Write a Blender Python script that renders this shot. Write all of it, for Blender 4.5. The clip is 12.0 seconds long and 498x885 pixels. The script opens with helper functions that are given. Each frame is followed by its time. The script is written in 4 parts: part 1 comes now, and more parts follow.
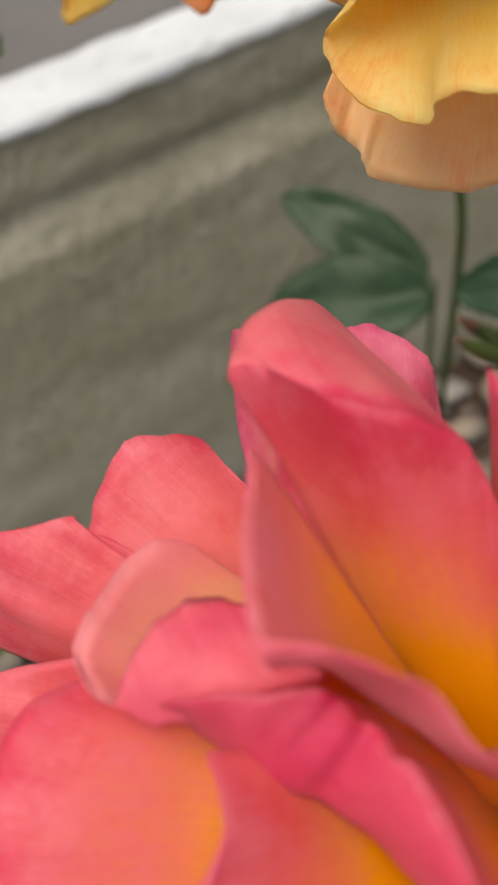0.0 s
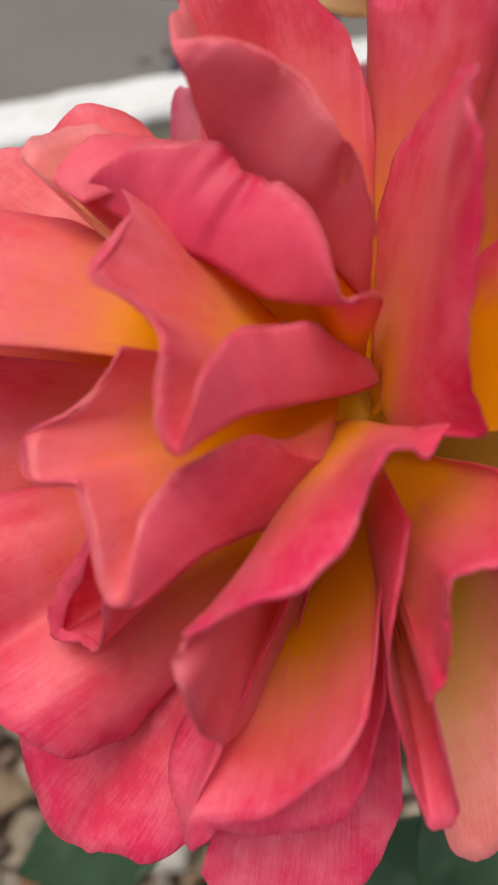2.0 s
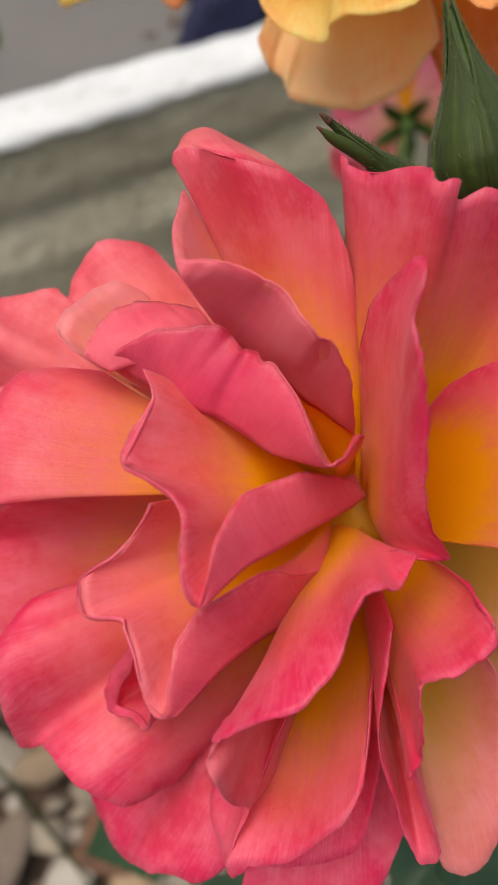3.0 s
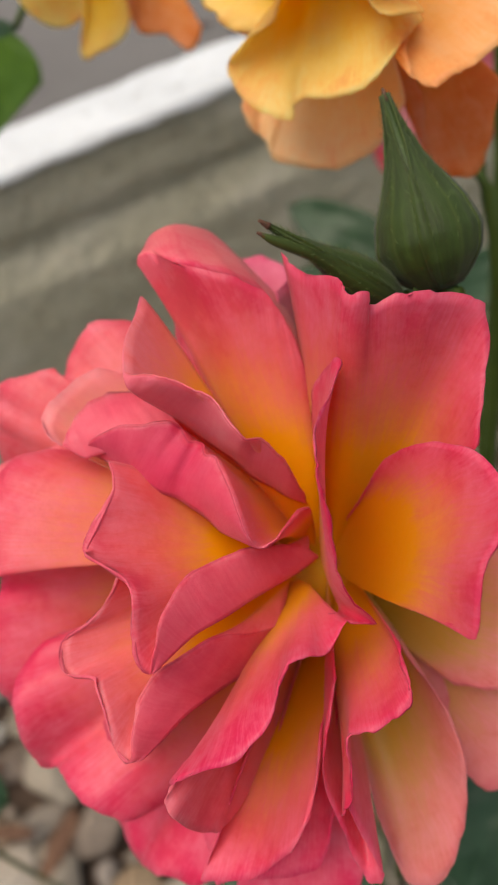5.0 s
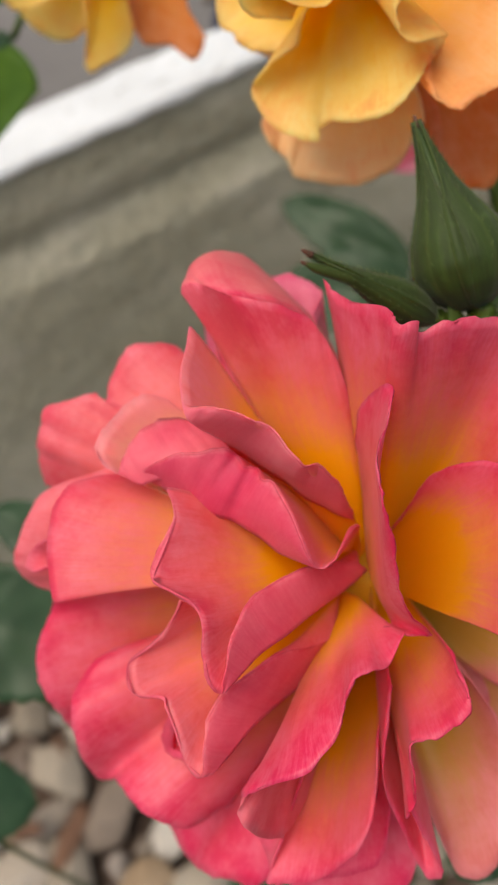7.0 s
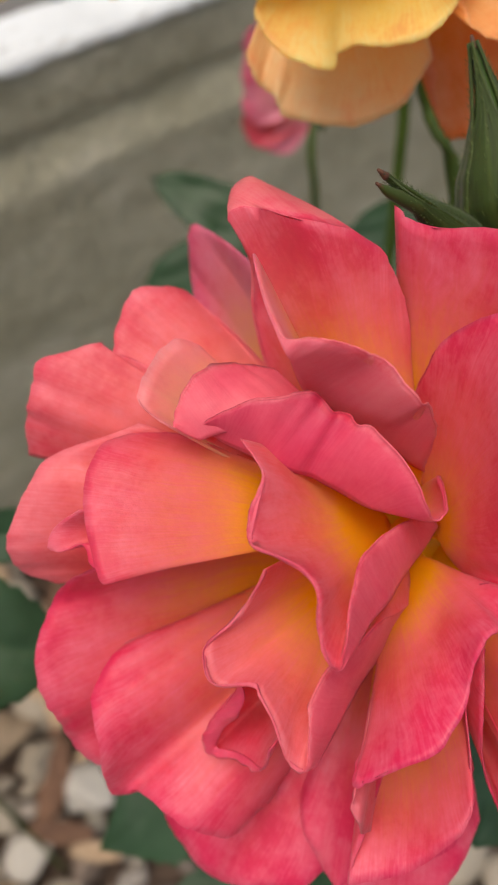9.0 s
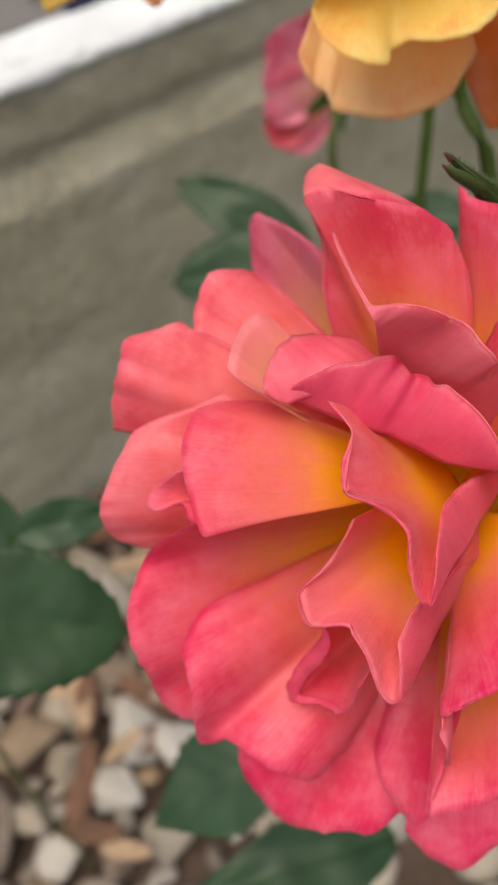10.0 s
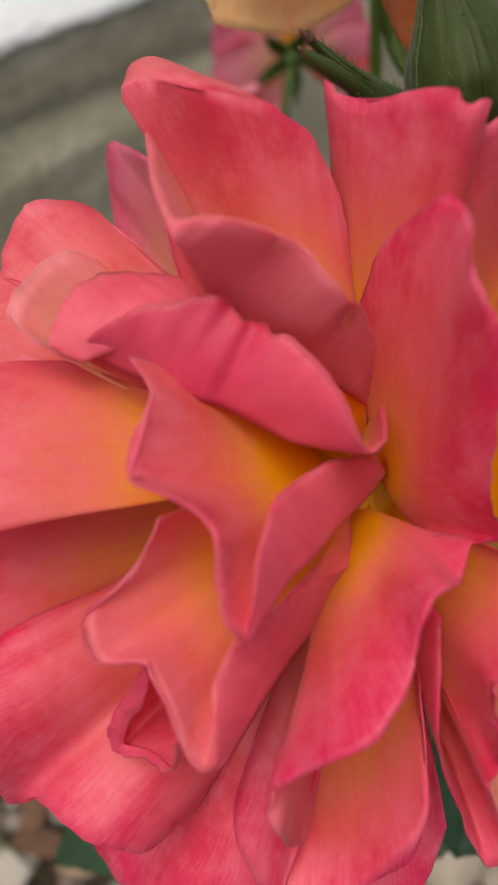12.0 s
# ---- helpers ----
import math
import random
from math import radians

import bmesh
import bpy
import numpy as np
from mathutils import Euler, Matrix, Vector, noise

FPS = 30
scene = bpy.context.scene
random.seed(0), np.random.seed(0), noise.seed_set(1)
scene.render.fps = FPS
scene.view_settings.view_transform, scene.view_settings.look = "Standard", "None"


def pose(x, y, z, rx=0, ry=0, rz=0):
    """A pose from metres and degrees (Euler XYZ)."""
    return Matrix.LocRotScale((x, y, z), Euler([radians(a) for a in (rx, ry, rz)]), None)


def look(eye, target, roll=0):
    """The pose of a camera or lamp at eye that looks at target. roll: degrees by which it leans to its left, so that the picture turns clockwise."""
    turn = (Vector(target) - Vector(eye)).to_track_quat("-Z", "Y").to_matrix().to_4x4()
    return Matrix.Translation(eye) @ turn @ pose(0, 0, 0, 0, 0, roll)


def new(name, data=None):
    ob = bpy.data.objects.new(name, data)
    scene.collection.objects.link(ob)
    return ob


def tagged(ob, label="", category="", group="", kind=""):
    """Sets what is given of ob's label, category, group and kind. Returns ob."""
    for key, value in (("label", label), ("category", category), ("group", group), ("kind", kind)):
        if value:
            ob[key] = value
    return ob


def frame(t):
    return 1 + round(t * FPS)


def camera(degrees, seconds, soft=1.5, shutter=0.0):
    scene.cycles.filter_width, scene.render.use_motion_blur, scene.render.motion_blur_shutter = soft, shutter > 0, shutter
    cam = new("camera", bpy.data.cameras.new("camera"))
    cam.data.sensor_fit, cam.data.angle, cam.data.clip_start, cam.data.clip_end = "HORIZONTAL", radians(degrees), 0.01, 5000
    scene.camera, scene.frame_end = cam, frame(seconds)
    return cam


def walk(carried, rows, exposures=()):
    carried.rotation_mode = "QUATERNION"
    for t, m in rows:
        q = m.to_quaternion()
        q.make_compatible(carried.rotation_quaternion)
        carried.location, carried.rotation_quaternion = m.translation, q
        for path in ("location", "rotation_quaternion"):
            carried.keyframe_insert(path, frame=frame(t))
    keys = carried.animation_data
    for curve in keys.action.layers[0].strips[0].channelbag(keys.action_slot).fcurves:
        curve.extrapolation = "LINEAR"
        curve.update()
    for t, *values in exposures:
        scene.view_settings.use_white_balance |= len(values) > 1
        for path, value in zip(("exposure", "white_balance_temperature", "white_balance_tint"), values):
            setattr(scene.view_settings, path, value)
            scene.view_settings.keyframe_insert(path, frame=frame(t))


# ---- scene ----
cam = camera(34.4, 12.0, soft=2.0)
cam.data.dof.use_dof = True
cam.data.dof.focus_distance = 0.095
cam.data.dof.aperture_fstop = 31.0
PATH = [
    (0, (0.07084, 0.04416, 0.76092), (0.10599, 0.12449, 0.63928), -9.30),
    (0.5, (0.06202, 0.03957, 0.77767), (0.09771, 0.12470, 0.65948), -7.30),
    (1, (0.05704, 0.02982, 0.77560), (0.09379, 0.12270, 0.66372), -4.80),
    (1.5, (0.05596, 0.02662, 0.75171), (0.10059, 0.12109, 0.64409), -0.80),
    (1.8, (0.05226, -0.00003, 0.74502), (0.10034, 0.09284, 0.63749), 0.43),
    (2, (0.04587, -0.00179, 0.73827), (0.10174, 0.08549, 0.62982), 3.57),
    (2.5, (0.05193, 0.00239, 0.74394), (0.10498, 0.08450, 0.63018), 2.85),
    (2.7, (0.04826, 0.00065, 0.75568), (0.09977, 0.08307, 0.64142), 0.58),
    (4.5, (0.06783, -0.00090, 0.77694), (0.09723, 0.08597, 0.65824), -11.83),
    (5, (0.06757, -0.00653, 0.78155), (0.09727, 0.08156, 0.66382), -12.43),
    (5.5, (0.06856, -0.00519, 0.77653), (0.09680, 0.08280, 0.65838), -12.79),
    (6, (0.06755, -0.00441, 0.77810), (0.09724, 0.08313, 0.65997), -12.81),
    (6.5, (0.06759, -0.00620, 0.79241), (0.09272, 0.08248, 0.67407), -16.21),
    (8.5, (0.02662, 0.02666, 0.77066), (0.08752, 0.09026, 0.64922), 4.91),
    (9, (0.03526, 0.02107, 0.77525), (0.09427, 0.08626, 0.65372), 2.84),
    (9.5, (0.02896, 0.02893, 0.79466), (0.08661, 0.09518, 0.67305), -0.16),
    (10, (0.02154, 0.02036, 0.77864), (0.08000, 0.08722, 0.65776), 0.80),
    (10.5, (0.02277, 0.02200, 0.76716), (0.08427, 0.08752, 0.64706), 3.26),
    (11, (0.03284, 0.01833, 0.76767), (0.09567, 0.08282, 0.64770), 3.88),
    (11.5, (0.04163, 0.01733, 0.76374), (0.10294, 0.08225, 0.64321), 2.82),
    (12, (0.04584, 0.01744, 0.75572), (0.10581, 0.08310, 0.63492), 2.25),
]
walk(cam, [(t, look(eye, target, roll)) for t, eye, target, roll in PATH], [(0.0, 0.12, 7200, 10), (0.5, 0.28, 7200, 10), (1.0, 0.2, 7200, 10), (1.5, 0.1, 7200, 10), (2.0, 0.16, 7200, 10), (2.5, 0.2, 7200, 10), (4.5, 0.16, 7200, 10), (5.5, 0.2, 7200, 10),
      (6.5, 0.22, 7200, 10), (8.5, 0.2, 7200, 10), (9.0, 0.16, 7200, 10), (9.5, 0.28, 7200, 10), (10.5, 0.26, 7200, 10), (11.3, 0.06, 7200, 10), (12.0, 0.0, 7200, 10)])

# ---- light: bright overcast sky ----
world = bpy.data.worlds.new("sky")
scene.world = world
world.use_nodes = True
wn = world.node_tree.nodes
sky = wn.new("ShaderNodeTexSky")
sky.sky_type, sky.sun_disc = "NISHITA", False
sky.sun_elevation, sky.sun_rotation = radians(74), radians(270)
sky.air_density, sky.dust_density = 1.6, 4.0
world.node_tree.links.new(sky.outputs["Color"], wn["Background"].inputs["Color"])
wn["Background"].inputs["Strength"].default_value = 0.128
sun = new("sun", bpy.data.lights.new("sun", "SUN"))
sun.data.energy, sun.data.angle, sun.data.color = 2.5, radians(50), (1.0, 0.96, 0.9)
sun.matrix_basis = look((0, 0, 3), (0.28, 0.0, 2.0))


# ---- materials ----
def material(name, rough=0.6):
    m = bpy.data.materials.new(name)
    m.use_nodes = True
    b = m.node_tree.nodes["Principled BSDF"]
    b.inputs["Roughness"].default_value = rough
    b.inputs["Specular IOR Level"].default_value = 0.3
    return m, m.node_tree.nodes, m.node_tree.links, b


def noise_node(n, l, vec, scale, detail=6.0, rough=0.6):
    t = n.new("ShaderNodeTexNoise")
    t.inputs["Scale"].default_value, t.inputs["Detail"].default_value, t.inputs["Roughness"].default_value = scale, detail, rough
    if vec is not None:
        l.new(vec, t.inputs["Vector"])
    return t.outputs["Fac"]


def ramp(n, l, fac, stops):
    r = n.new("ShaderNodeValToRGB")
    e = r.color_ramp.elements
    while len(e) < len(stops):
        e.new(0.5)
    for k, (p, c) in enumerate(stops):
        e[k].position, e[k].color = p, (*c, 1)
    if fac is not None:
        l.new(fac, r.inputs["Fac"])
    return r.outputs["Color"]


def mix(n, l, fac, a, b, mode="MIX"):
    m = n.new("ShaderNodeMix")
    m.data_type, m.blend_type = "RGBA", mode
    for sock, v in ((m.inputs["Factor"], fac), (m.inputs["A"], a), (m.inputs["B"], b)):
        if isinstance(v, (int, float)):
            sock.default_value = v
        elif isinstance(v, tuple):
            sock.default_value = (*v, 1)
        else:
            l.new(v, sock)
    return m.outputs["Result"]


def calc(n, l, op, a, b=0.0):
    m = n.new("ShaderNodeMath")
    m.operation = op
    for sock, v in zip(m.inputs, (a, b)):
        if isinstance(v, (int, float)):
            sock.default_value = v
        else:
            l.new(v, sock)
    return m.outputs[0]


def bump(n, l, bsdf, height, strength, distance):
    b = n.new("ShaderNodeBump")
    b.inputs["Strength"].default_value, b.inputs["Distance"].default_value = strength, distance
    l.new(height, b.inputs["Height"])
    l.new(b.outputs["Normal"], bsdf.inputs["Normal"])
    return b


def coords(n, kind="Object"):
    return n.new("ShaderNodeTexCoord").outputs[kind]


def scaled(n, l, vec, s):
    m = n.new("ShaderNodeMapping")
    m.inputs["Scale"].default_value = s
    l.new(vec, m.inputs["Vector"])
    return m.outputs["Vector"]


def petal_material(name, ground, flush, lip, vein=0.25, full=0.8, start=0.3, through_light=0.5, back=None):
    """A petal: U runs across it, V from its foot to its lip. ground: the clear colour under the flush, from foot to lip;
    flush: the pigment laid over it, from start to full; lip: the edge line. Past V = 1 a folded lip shows its outer face, which is duskier, or of the colour back."""
    m, n, l, b = material(name, 0.5)
    uv = coords(n, "UV")
    sep = n.new("ShaderNodeSeparateXYZ")
    l.new(uv, sep.inputs[0])
    ob = n.new("ShaderNodeObjectInfo")
    co = coords(n)
    # veins wander a little as they fan out
    warp = n.new("ShaderNodeTexNoise")
    warp.inputs["Scale"].default_value, warp.inputs["Detail"].default_value = 120, 2
    l.new(co, warp.inputs["Vector"])
    shift = n.new("ShaderNodeVectorMath")
    shift.operation = "MULTIPLY_ADD"
    l.new(warp.outputs["Color"], shift.inputs[0])
    shift.inputs[1].default_value = (0.07, 0.07, 0)
    l.new(uv, shift.inputs[2])
    wuv = shift.outputs[0]

    def spread(fac, amount):
        return calc(n, l, "MULTIPLY", calc(n, l, "SUBTRACT", fac, 0.5), amount)

    patch = noise_node(n, l, co, 75, 5, 0.65)
    tongues = noise_node(n, l, scaled(n, l, wuv, (12, 0.8, 1)), 2.0, 4, 0.6)
    fibres = noise_node(n, l, scaled(n, l, wuv, (26, 1.3, 1)), 4.0, 5, 0.65)
    fine = noise_node(n, l, co, 1100, 4, 0.75)
    mottle = noise_node(n, l, co, 320, 5, 0.7)
    v = calc(n, l, "ADD", sep.outputs["Y"], spread(patch, 0.3))
    v = calc(n, l, "ADD", v, spread(ob.outputs["Random"], 0.14))
    v = calc(n, l, "ADD", v, spread(tongues, 0.16))
    base = ramp(n, l, v, ground)
    p = calc(n, l, "ADD", v, calc(n, l, "ADD", spread(mottle, 0.14), spread(fibres, vein)))
    amount = ramp(n, l, p, [(start, (0, 0, 0)), ((start * 0.45 + full * 0.55), (0.62, 0.62, 0.62)), (full, (0.9, 0.9, 0.9)), (1.0, (1, 1, 1))])
    col = mix(n, l, amount, base, flush)
    # paler clouds and deeper flecks in the flush
    cloud = calc(n, l, "ADD", calc(n, l, "MULTIPLY", noise_node(n, l, co, 110, 6, 0.68), 0.68), calc(n, l, "MULTIPLY", fibres, 0.32))
    lighter = (min(0.95, flush[0] * 1.12), flush[1] + 0.21, flush[2] + 0.2)
    deeper = (flush[0] * 0.9, flush[1] * 0.45, flush[2] * 0.62)
    col = mix(n, l, calc(n, l, "MULTIPLY", amount, ramp(n, l, cloud, [(0.43, (0, 0, 0)), (0.64, (0.85, 0.85, 0.85))])), col, lighter)
    col = mix(n, l, calc(n, l, "MULTIPLY", amount, ramp(n, l, cloud, [(0.3, (0.7, 0.7, 0.7)), (0.48, (0, 0, 0))])), col, deeper)
    col = mix(n, l, 0.1, col, ramp(n, l, fine, [(0.3, (0.72, 0.68, 0.68)), (0.6, (1, 1, 1))]), "MULTIPLY")
    half = calc(n, l, "MULTIPLY", sep.outputs["Y"], 0.5)
    outer = ramp(n, l, calc(n, l, "ADD", half, spread(cloud, 0.04)), [(0.505, (0, 0, 0)), (0.6, (0.85, 0.85, 0.85))])
    dusky = mix(n, l, ramp(n, l, cloud, [(0.35, (0, 0, 0)), (0.65, (1, 1, 1))]), (flush[0] * 0.96, flush[1] * 0.9 + 0.015, flush[2] + 0.02), (min(0.9, flush[0] * 1.08), flush[1] * 1.2 + 0.07, flush[2] * 1.1 + 0.075))
    if back:
        dusky = mix(n, l, ramp(n, l, cloud, [(0.4, (0.35, 0.35, 0.35)), (0.62, (1, 1, 1))]), flush, back)
    col = mix(n, l, outer, col, dusky)
    lipline = ramp(n, l, calc(n, l, "ADD", half, spread(mottle, 0.006)), [(0.492, (0, 0, 0)), (0.497, (0.5, 0.5, 0.5)), (0.499, (1, 1, 1)), (0.502, (1, 1, 1)), (0.51, (0, 0, 0)), (0.95, (0, 0, 0)), (0.985, (1, 1, 1))])
    col = mix(n, l, calc(n, l, "MULTIPLY", lipline, 0.55), col, lip)
    l.new(col, b.inputs["Base Color"])
    b.inputs["Specular IOR Level"].default_value = 0.4
    b.inputs["Roughness"].default_value = 0.38
    b.inputs["Sheen Weight"].default_value = 0.12
    b.inputs["Sheen Roughness"].default_value = 0.4
    swell = noise_node(n, l, scaled(n, l, wuv, (7, 2.2, 1)), 2.0, 3, 0.5)
    h = calc(n, l, "ADD", calc(n, l, "MULTIPLY", fibres, 0.22), calc(n, l, "MULTIPLY", fine, 0.5))
    h = calc(n, l, "ADD", h, calc(n, l, "ADD", calc(n, l, "MULTIPLY", swell, 0.2), calc(n, l, "MULTIPLY", mottle, 0.5)))
    bump(n, l, b, h, 0.32, 0.0006)
    tr = n.new("ShaderNodeBsdfTranslucent")
    l.new(col, tr.inputs["Color"])
    ms = n.new("ShaderNodeMixShader")
    ms.inputs[0].default_value = through_light
    l.new(b.outputs[0], ms.inputs[1])
    l.new(tr.outputs[0], ms.inputs[2])
    l.new(ms.outputs[0], n["Material Output"].inputs["Surface"])
    return m


GROUND_GOLD = [(0.0, (0.9, 0.4, 0.002)), (0.3, (0.93, 0.46, 0.01)), (0.5, (0.92, 0.44, 0.1)), (0.72, (0.9, 0.36, 0.17)), (1.0, (0.9, 0.32, 0.22))]
PINK = petal_material("pink_petal", GROUND_GOLD, (0.82, 0.054, 0.15), (0.5, 0.014, 0.06), 0.3, 0.88, 0.3)
ROSE = petal_material("rose_petal", GROUND_GOLD, (0.82, 0.03, 0.145), (0.46, 0.011, 0.055), 0.3, 0.86, 0.3)
SALMON = petal_material("salmon_petal", GROUND_GOLD, (0.84, 0.098, 0.17), (0.55, 0.03, 0.09), 0.3, 0.94, 0.3)
CORAL = petal_material("coral_petal", [(0.0, (0.92, 0.45, 0.008)), (0.3, (0.95, 0.5, 0.05)), (0.55, (0.95, 0.48, 0.2)), (1.0, (0.93, 0.42, 0.32))], (0.9, 0.17, 0.24), (0.6, 0.025, 0.09), 0.3, 1.0, 0.32)
MAUVE = petal_material("mauve_petal", [(0.0, (0.86, 0.45, 0.03)), (0.5, (0.85, 0.44, 0.2)), (1.0, (0.82, 0.3, 0.28))], (0.74, 0.085, 0.22), (0.5, 0.02, 0.1), 0.3, 0.9, 0.35)
TIPPED = petal_material("pale_backed_petal", GROUND_GOLD, (0.82, 0.054, 0.15), (0.6, 0.014, 0.06), 0.3, 0.88, 0.3, back=(0.88, 0.29, 0.3))
# paler guard petals, their ground darkened for the shade of the petals above
SHADED_PALE = petal_material("shaded_pale_petal", [(0.0, (0.66, 0.36, 0.01)), (0.5, (0.74, 0.43, 0.1)), (1.0, (0.8, 0.4, 0.23))], (0.84, 0.2, 0.25), (0.78, 0.05, 0.14), 0.3, 0.98, 0.36)
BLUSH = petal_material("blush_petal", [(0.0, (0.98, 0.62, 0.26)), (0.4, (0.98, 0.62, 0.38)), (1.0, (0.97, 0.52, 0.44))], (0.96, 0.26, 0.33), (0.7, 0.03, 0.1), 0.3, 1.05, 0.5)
AMBER = petal_material("amber_petal", [(0.0, (0.98, 0.57, 0.004)), (0.42, (0.99, 0.68, 0.014)), (0.72, (0.99, 0.74, 0.06)), (1.0, (0.99, 0.75, 0.2))],
                       (0.99, 0.7, 0.22), (0.99, 0.72, 0.36), 0.3, 1.2, 0.45, 0.6)
PEACH = petal_material("peach_petal", [(0.0, (0.97, 0.6, 0.04)), (0.4, (0.97, 0.62, 0.12)), (1.0, (0.97, 0.6, 0.25))],
                       (0.97, 0.6, 0.29), (0.97, 0.62, 0.33), 0.3, 1.0, 0.4, 0.5)
ORANGE = petal_material("orange_petal", [(0.0, (0.92, 0.47, 0.015)), (0.45, (0.93, 0.48, 0.03)), (1.0, (0.92, 0.42, 0.08))],
                        (0.82, 0.26, 0.05), (0.7, 0.2, 0.06), 0.4, 1.0, 0.3)
HONEY = petal_material("honey_petal", [(0.0, (0.94, 0.5, 0.01)), (0.45, (0.94, 0.5, 0.05)), (1.0, (0.93, 0.48, 0.13))], (0.92, 0.44, 0.15), (0.92, 0.5, 0.22), 0.3, 1.1, 0.4)
BUDPINK = petal_material("bud_petal", [(0.0, (0.85, 0.45, 0.2)), (0.4, (0.9, 0.5, 0.42)), (1.0, (0.9, 0.4, 0.5))], (0.92, 0.25, 0.38), (0.85, 0.1, 0.3), 0.2, 0.9, 0.3)


def leaf_material(name, dark, light, vein):
    m, n, l, b = material(name, 0.42)
    uv = coords(n, "UV")
    sep = n.new("ShaderNodeSeparateXYZ")
    l.new(uv, sep.inputs[0])
    ob = n.new("ShaderNodeObjectInfo")
    patch = noise_node(n, l, coords(n), 90, 4)
    base = mix(n, l, ramp(n, l, patch, [(0.3, (0, 0, 0)), (0.7, (1, 1, 1))]), dark, light)
    # midrib and side veins
    off = calc(n, l, "ABSOLUTE", calc(n, l, "SUBTRACT", sep.outputs["X"], 0.5))
    rib = ramp(n, l, off, [(0.0, (1, 1, 1)), (0.025, (0, 0, 0))])
    side = calc(n, l, "SINE", calc(n, l, "MULTIPLY", calc(n, l, "SUBTRACT", sep.outputs["Y"], calc(n, l, "MULTIPLY", off, 0.55)), 52.0))
    sidev = ramp(n, l, side, [(0.93, (0, 0, 0)), (1.0, (0.35, 0.35, 0.35))])
    both = calc(n, l, "MAXIMUM", rib, sidev)
    col = mix(n, l, calc(n, l, "MULTIPLY", both, 0.25), base, vein)
    col = mix(n, l, calc(n, l, "MULTIPLY", ob.outputs["Random"], 0.2), col, (0.05, 0.07, 0.015))
    l.new(col, b.inputs["Base Color"])
    bump(n, l, b, calc(n, l, "SUBTRACT", noise_node(n, l, coords(n), 260, 3), calc(n, l, "MULTIPLY", both, 0.4)), 0.3, 0.0005)
    tr = n.new("ShaderNodeBsdfTranslucent")
    l.new(mix(n, l, 0.5, col, (0.2, 0.35, 0.03)), tr.inputs["Color"])
    ms = n.new("ShaderNodeMixShader")
    ms.inputs[0].default_value = 0.22
    l.new(b.outputs[0], ms.inputs[1])
    l.new(tr.outputs[0], ms.inputs[2])
    l.new(ms.outputs[0], n["Material Output"].inputs["Surface"])
    return m


LEAF = leaf_material("rose_leaf", (0.016, 0.045, 0.022), (0.028, 0.07, 0.034), (0.05, 0.095, 0.045))
LEAF_YOUNG = leaf_material("young_rose_leaf", (0.06, 0.14, 0.012), (0.1, 0.21, 0.02), (0.15, 0.25, 0.04))


def plain(name, dark, light, scale, rough, bump_scale=0.0, bump_dist=0.001, bump_strength=0.5):
    m, n, l, b = material(name, rough)
    co = coords(n)
    big, small = noise_node(n, l, co, scale, 6), noise_node(n, l, co, scale * 7, 5)
    f = calc(n, l, "ADD", calc(n, l, "MULTIPLY", big, 0.6), calc(n, l, "MULTIPLY", small, 0.4))
    l.new(ramp(n, l, f, [(0.32, dark), (0.68, light)]), b.inputs["Base Color"])
    if bump_scale:
        bump(n, l, b, noise_node(n, l, co, bump_scale, 8, 0.65), bump_strength, bump_dist)
    return m


STEM = plain("rose_stem", (0.026, 0.055, 0.006), (0.06, 0.095, 0.012), 120, 0.5, 600, 0.0003)
SEPAL = plain("sepal", (0.014, 0.036, 0.005), (0.045, 0.085, 0.012), 160, 0.5, 900, 0.0004)


def sepal_material():
    """Dark green with paler hairy streaks that run to the point."""
    m, n, l, b = material("streaked_sepal", 0.55)
    uv, co = coords(n, "UV"), coords(n)
    streak = noise_node(n, l, scaled(n, l, uv, (2.6, 0.7, 1)), 3.0, 5, 0.65)
    spot = noise_node(n, l, co, 500, 4, 0.7)
    col = ramp(n, l, streak, [(0.33, (0.014, 0.022, 0.003)), (0.55, (0.023, 0.042, 0.005)), (0.8, (0.046, 0.074, 0.011))])
    sep = n.new("ShaderNodeSeparateXYZ")
    l.new(uv, sep.inputs[0])
    off = calc(n, l, "ABSOLUTE", calc(n, l, "SUBTRACT", sep.outputs["X"], 0.5))
    col = mix(n, l, ramp(n, l, off, [(0.0, (0.3, 0.3, 0.3)), (0.05, (0, 0, 0)), (0.46, (0, 0, 0)), (0.49, (0.25, 0.25, 0.25))]), col, (0.075, 0.1, 0.02))
    col = mix(n, l, ramp(n, l, spot, [(0.58, (0, 0, 0)), (0.78, (0.4, 0.4, 0.4))]), col, (0.07, 0.11, 0.025))
    l.new(col, b.inputs["Base Color"])
    b.inputs["Sheen Weight"].default_value = 0.08
    b.inputs["Specular IOR Level"].default_value = 0.2
    bump(n, l, b, calc(n, l, "ADD", streak, calc(n, l, "MULTIPLY", spot, 0.5)), 0.45, 0.0005)
    return m


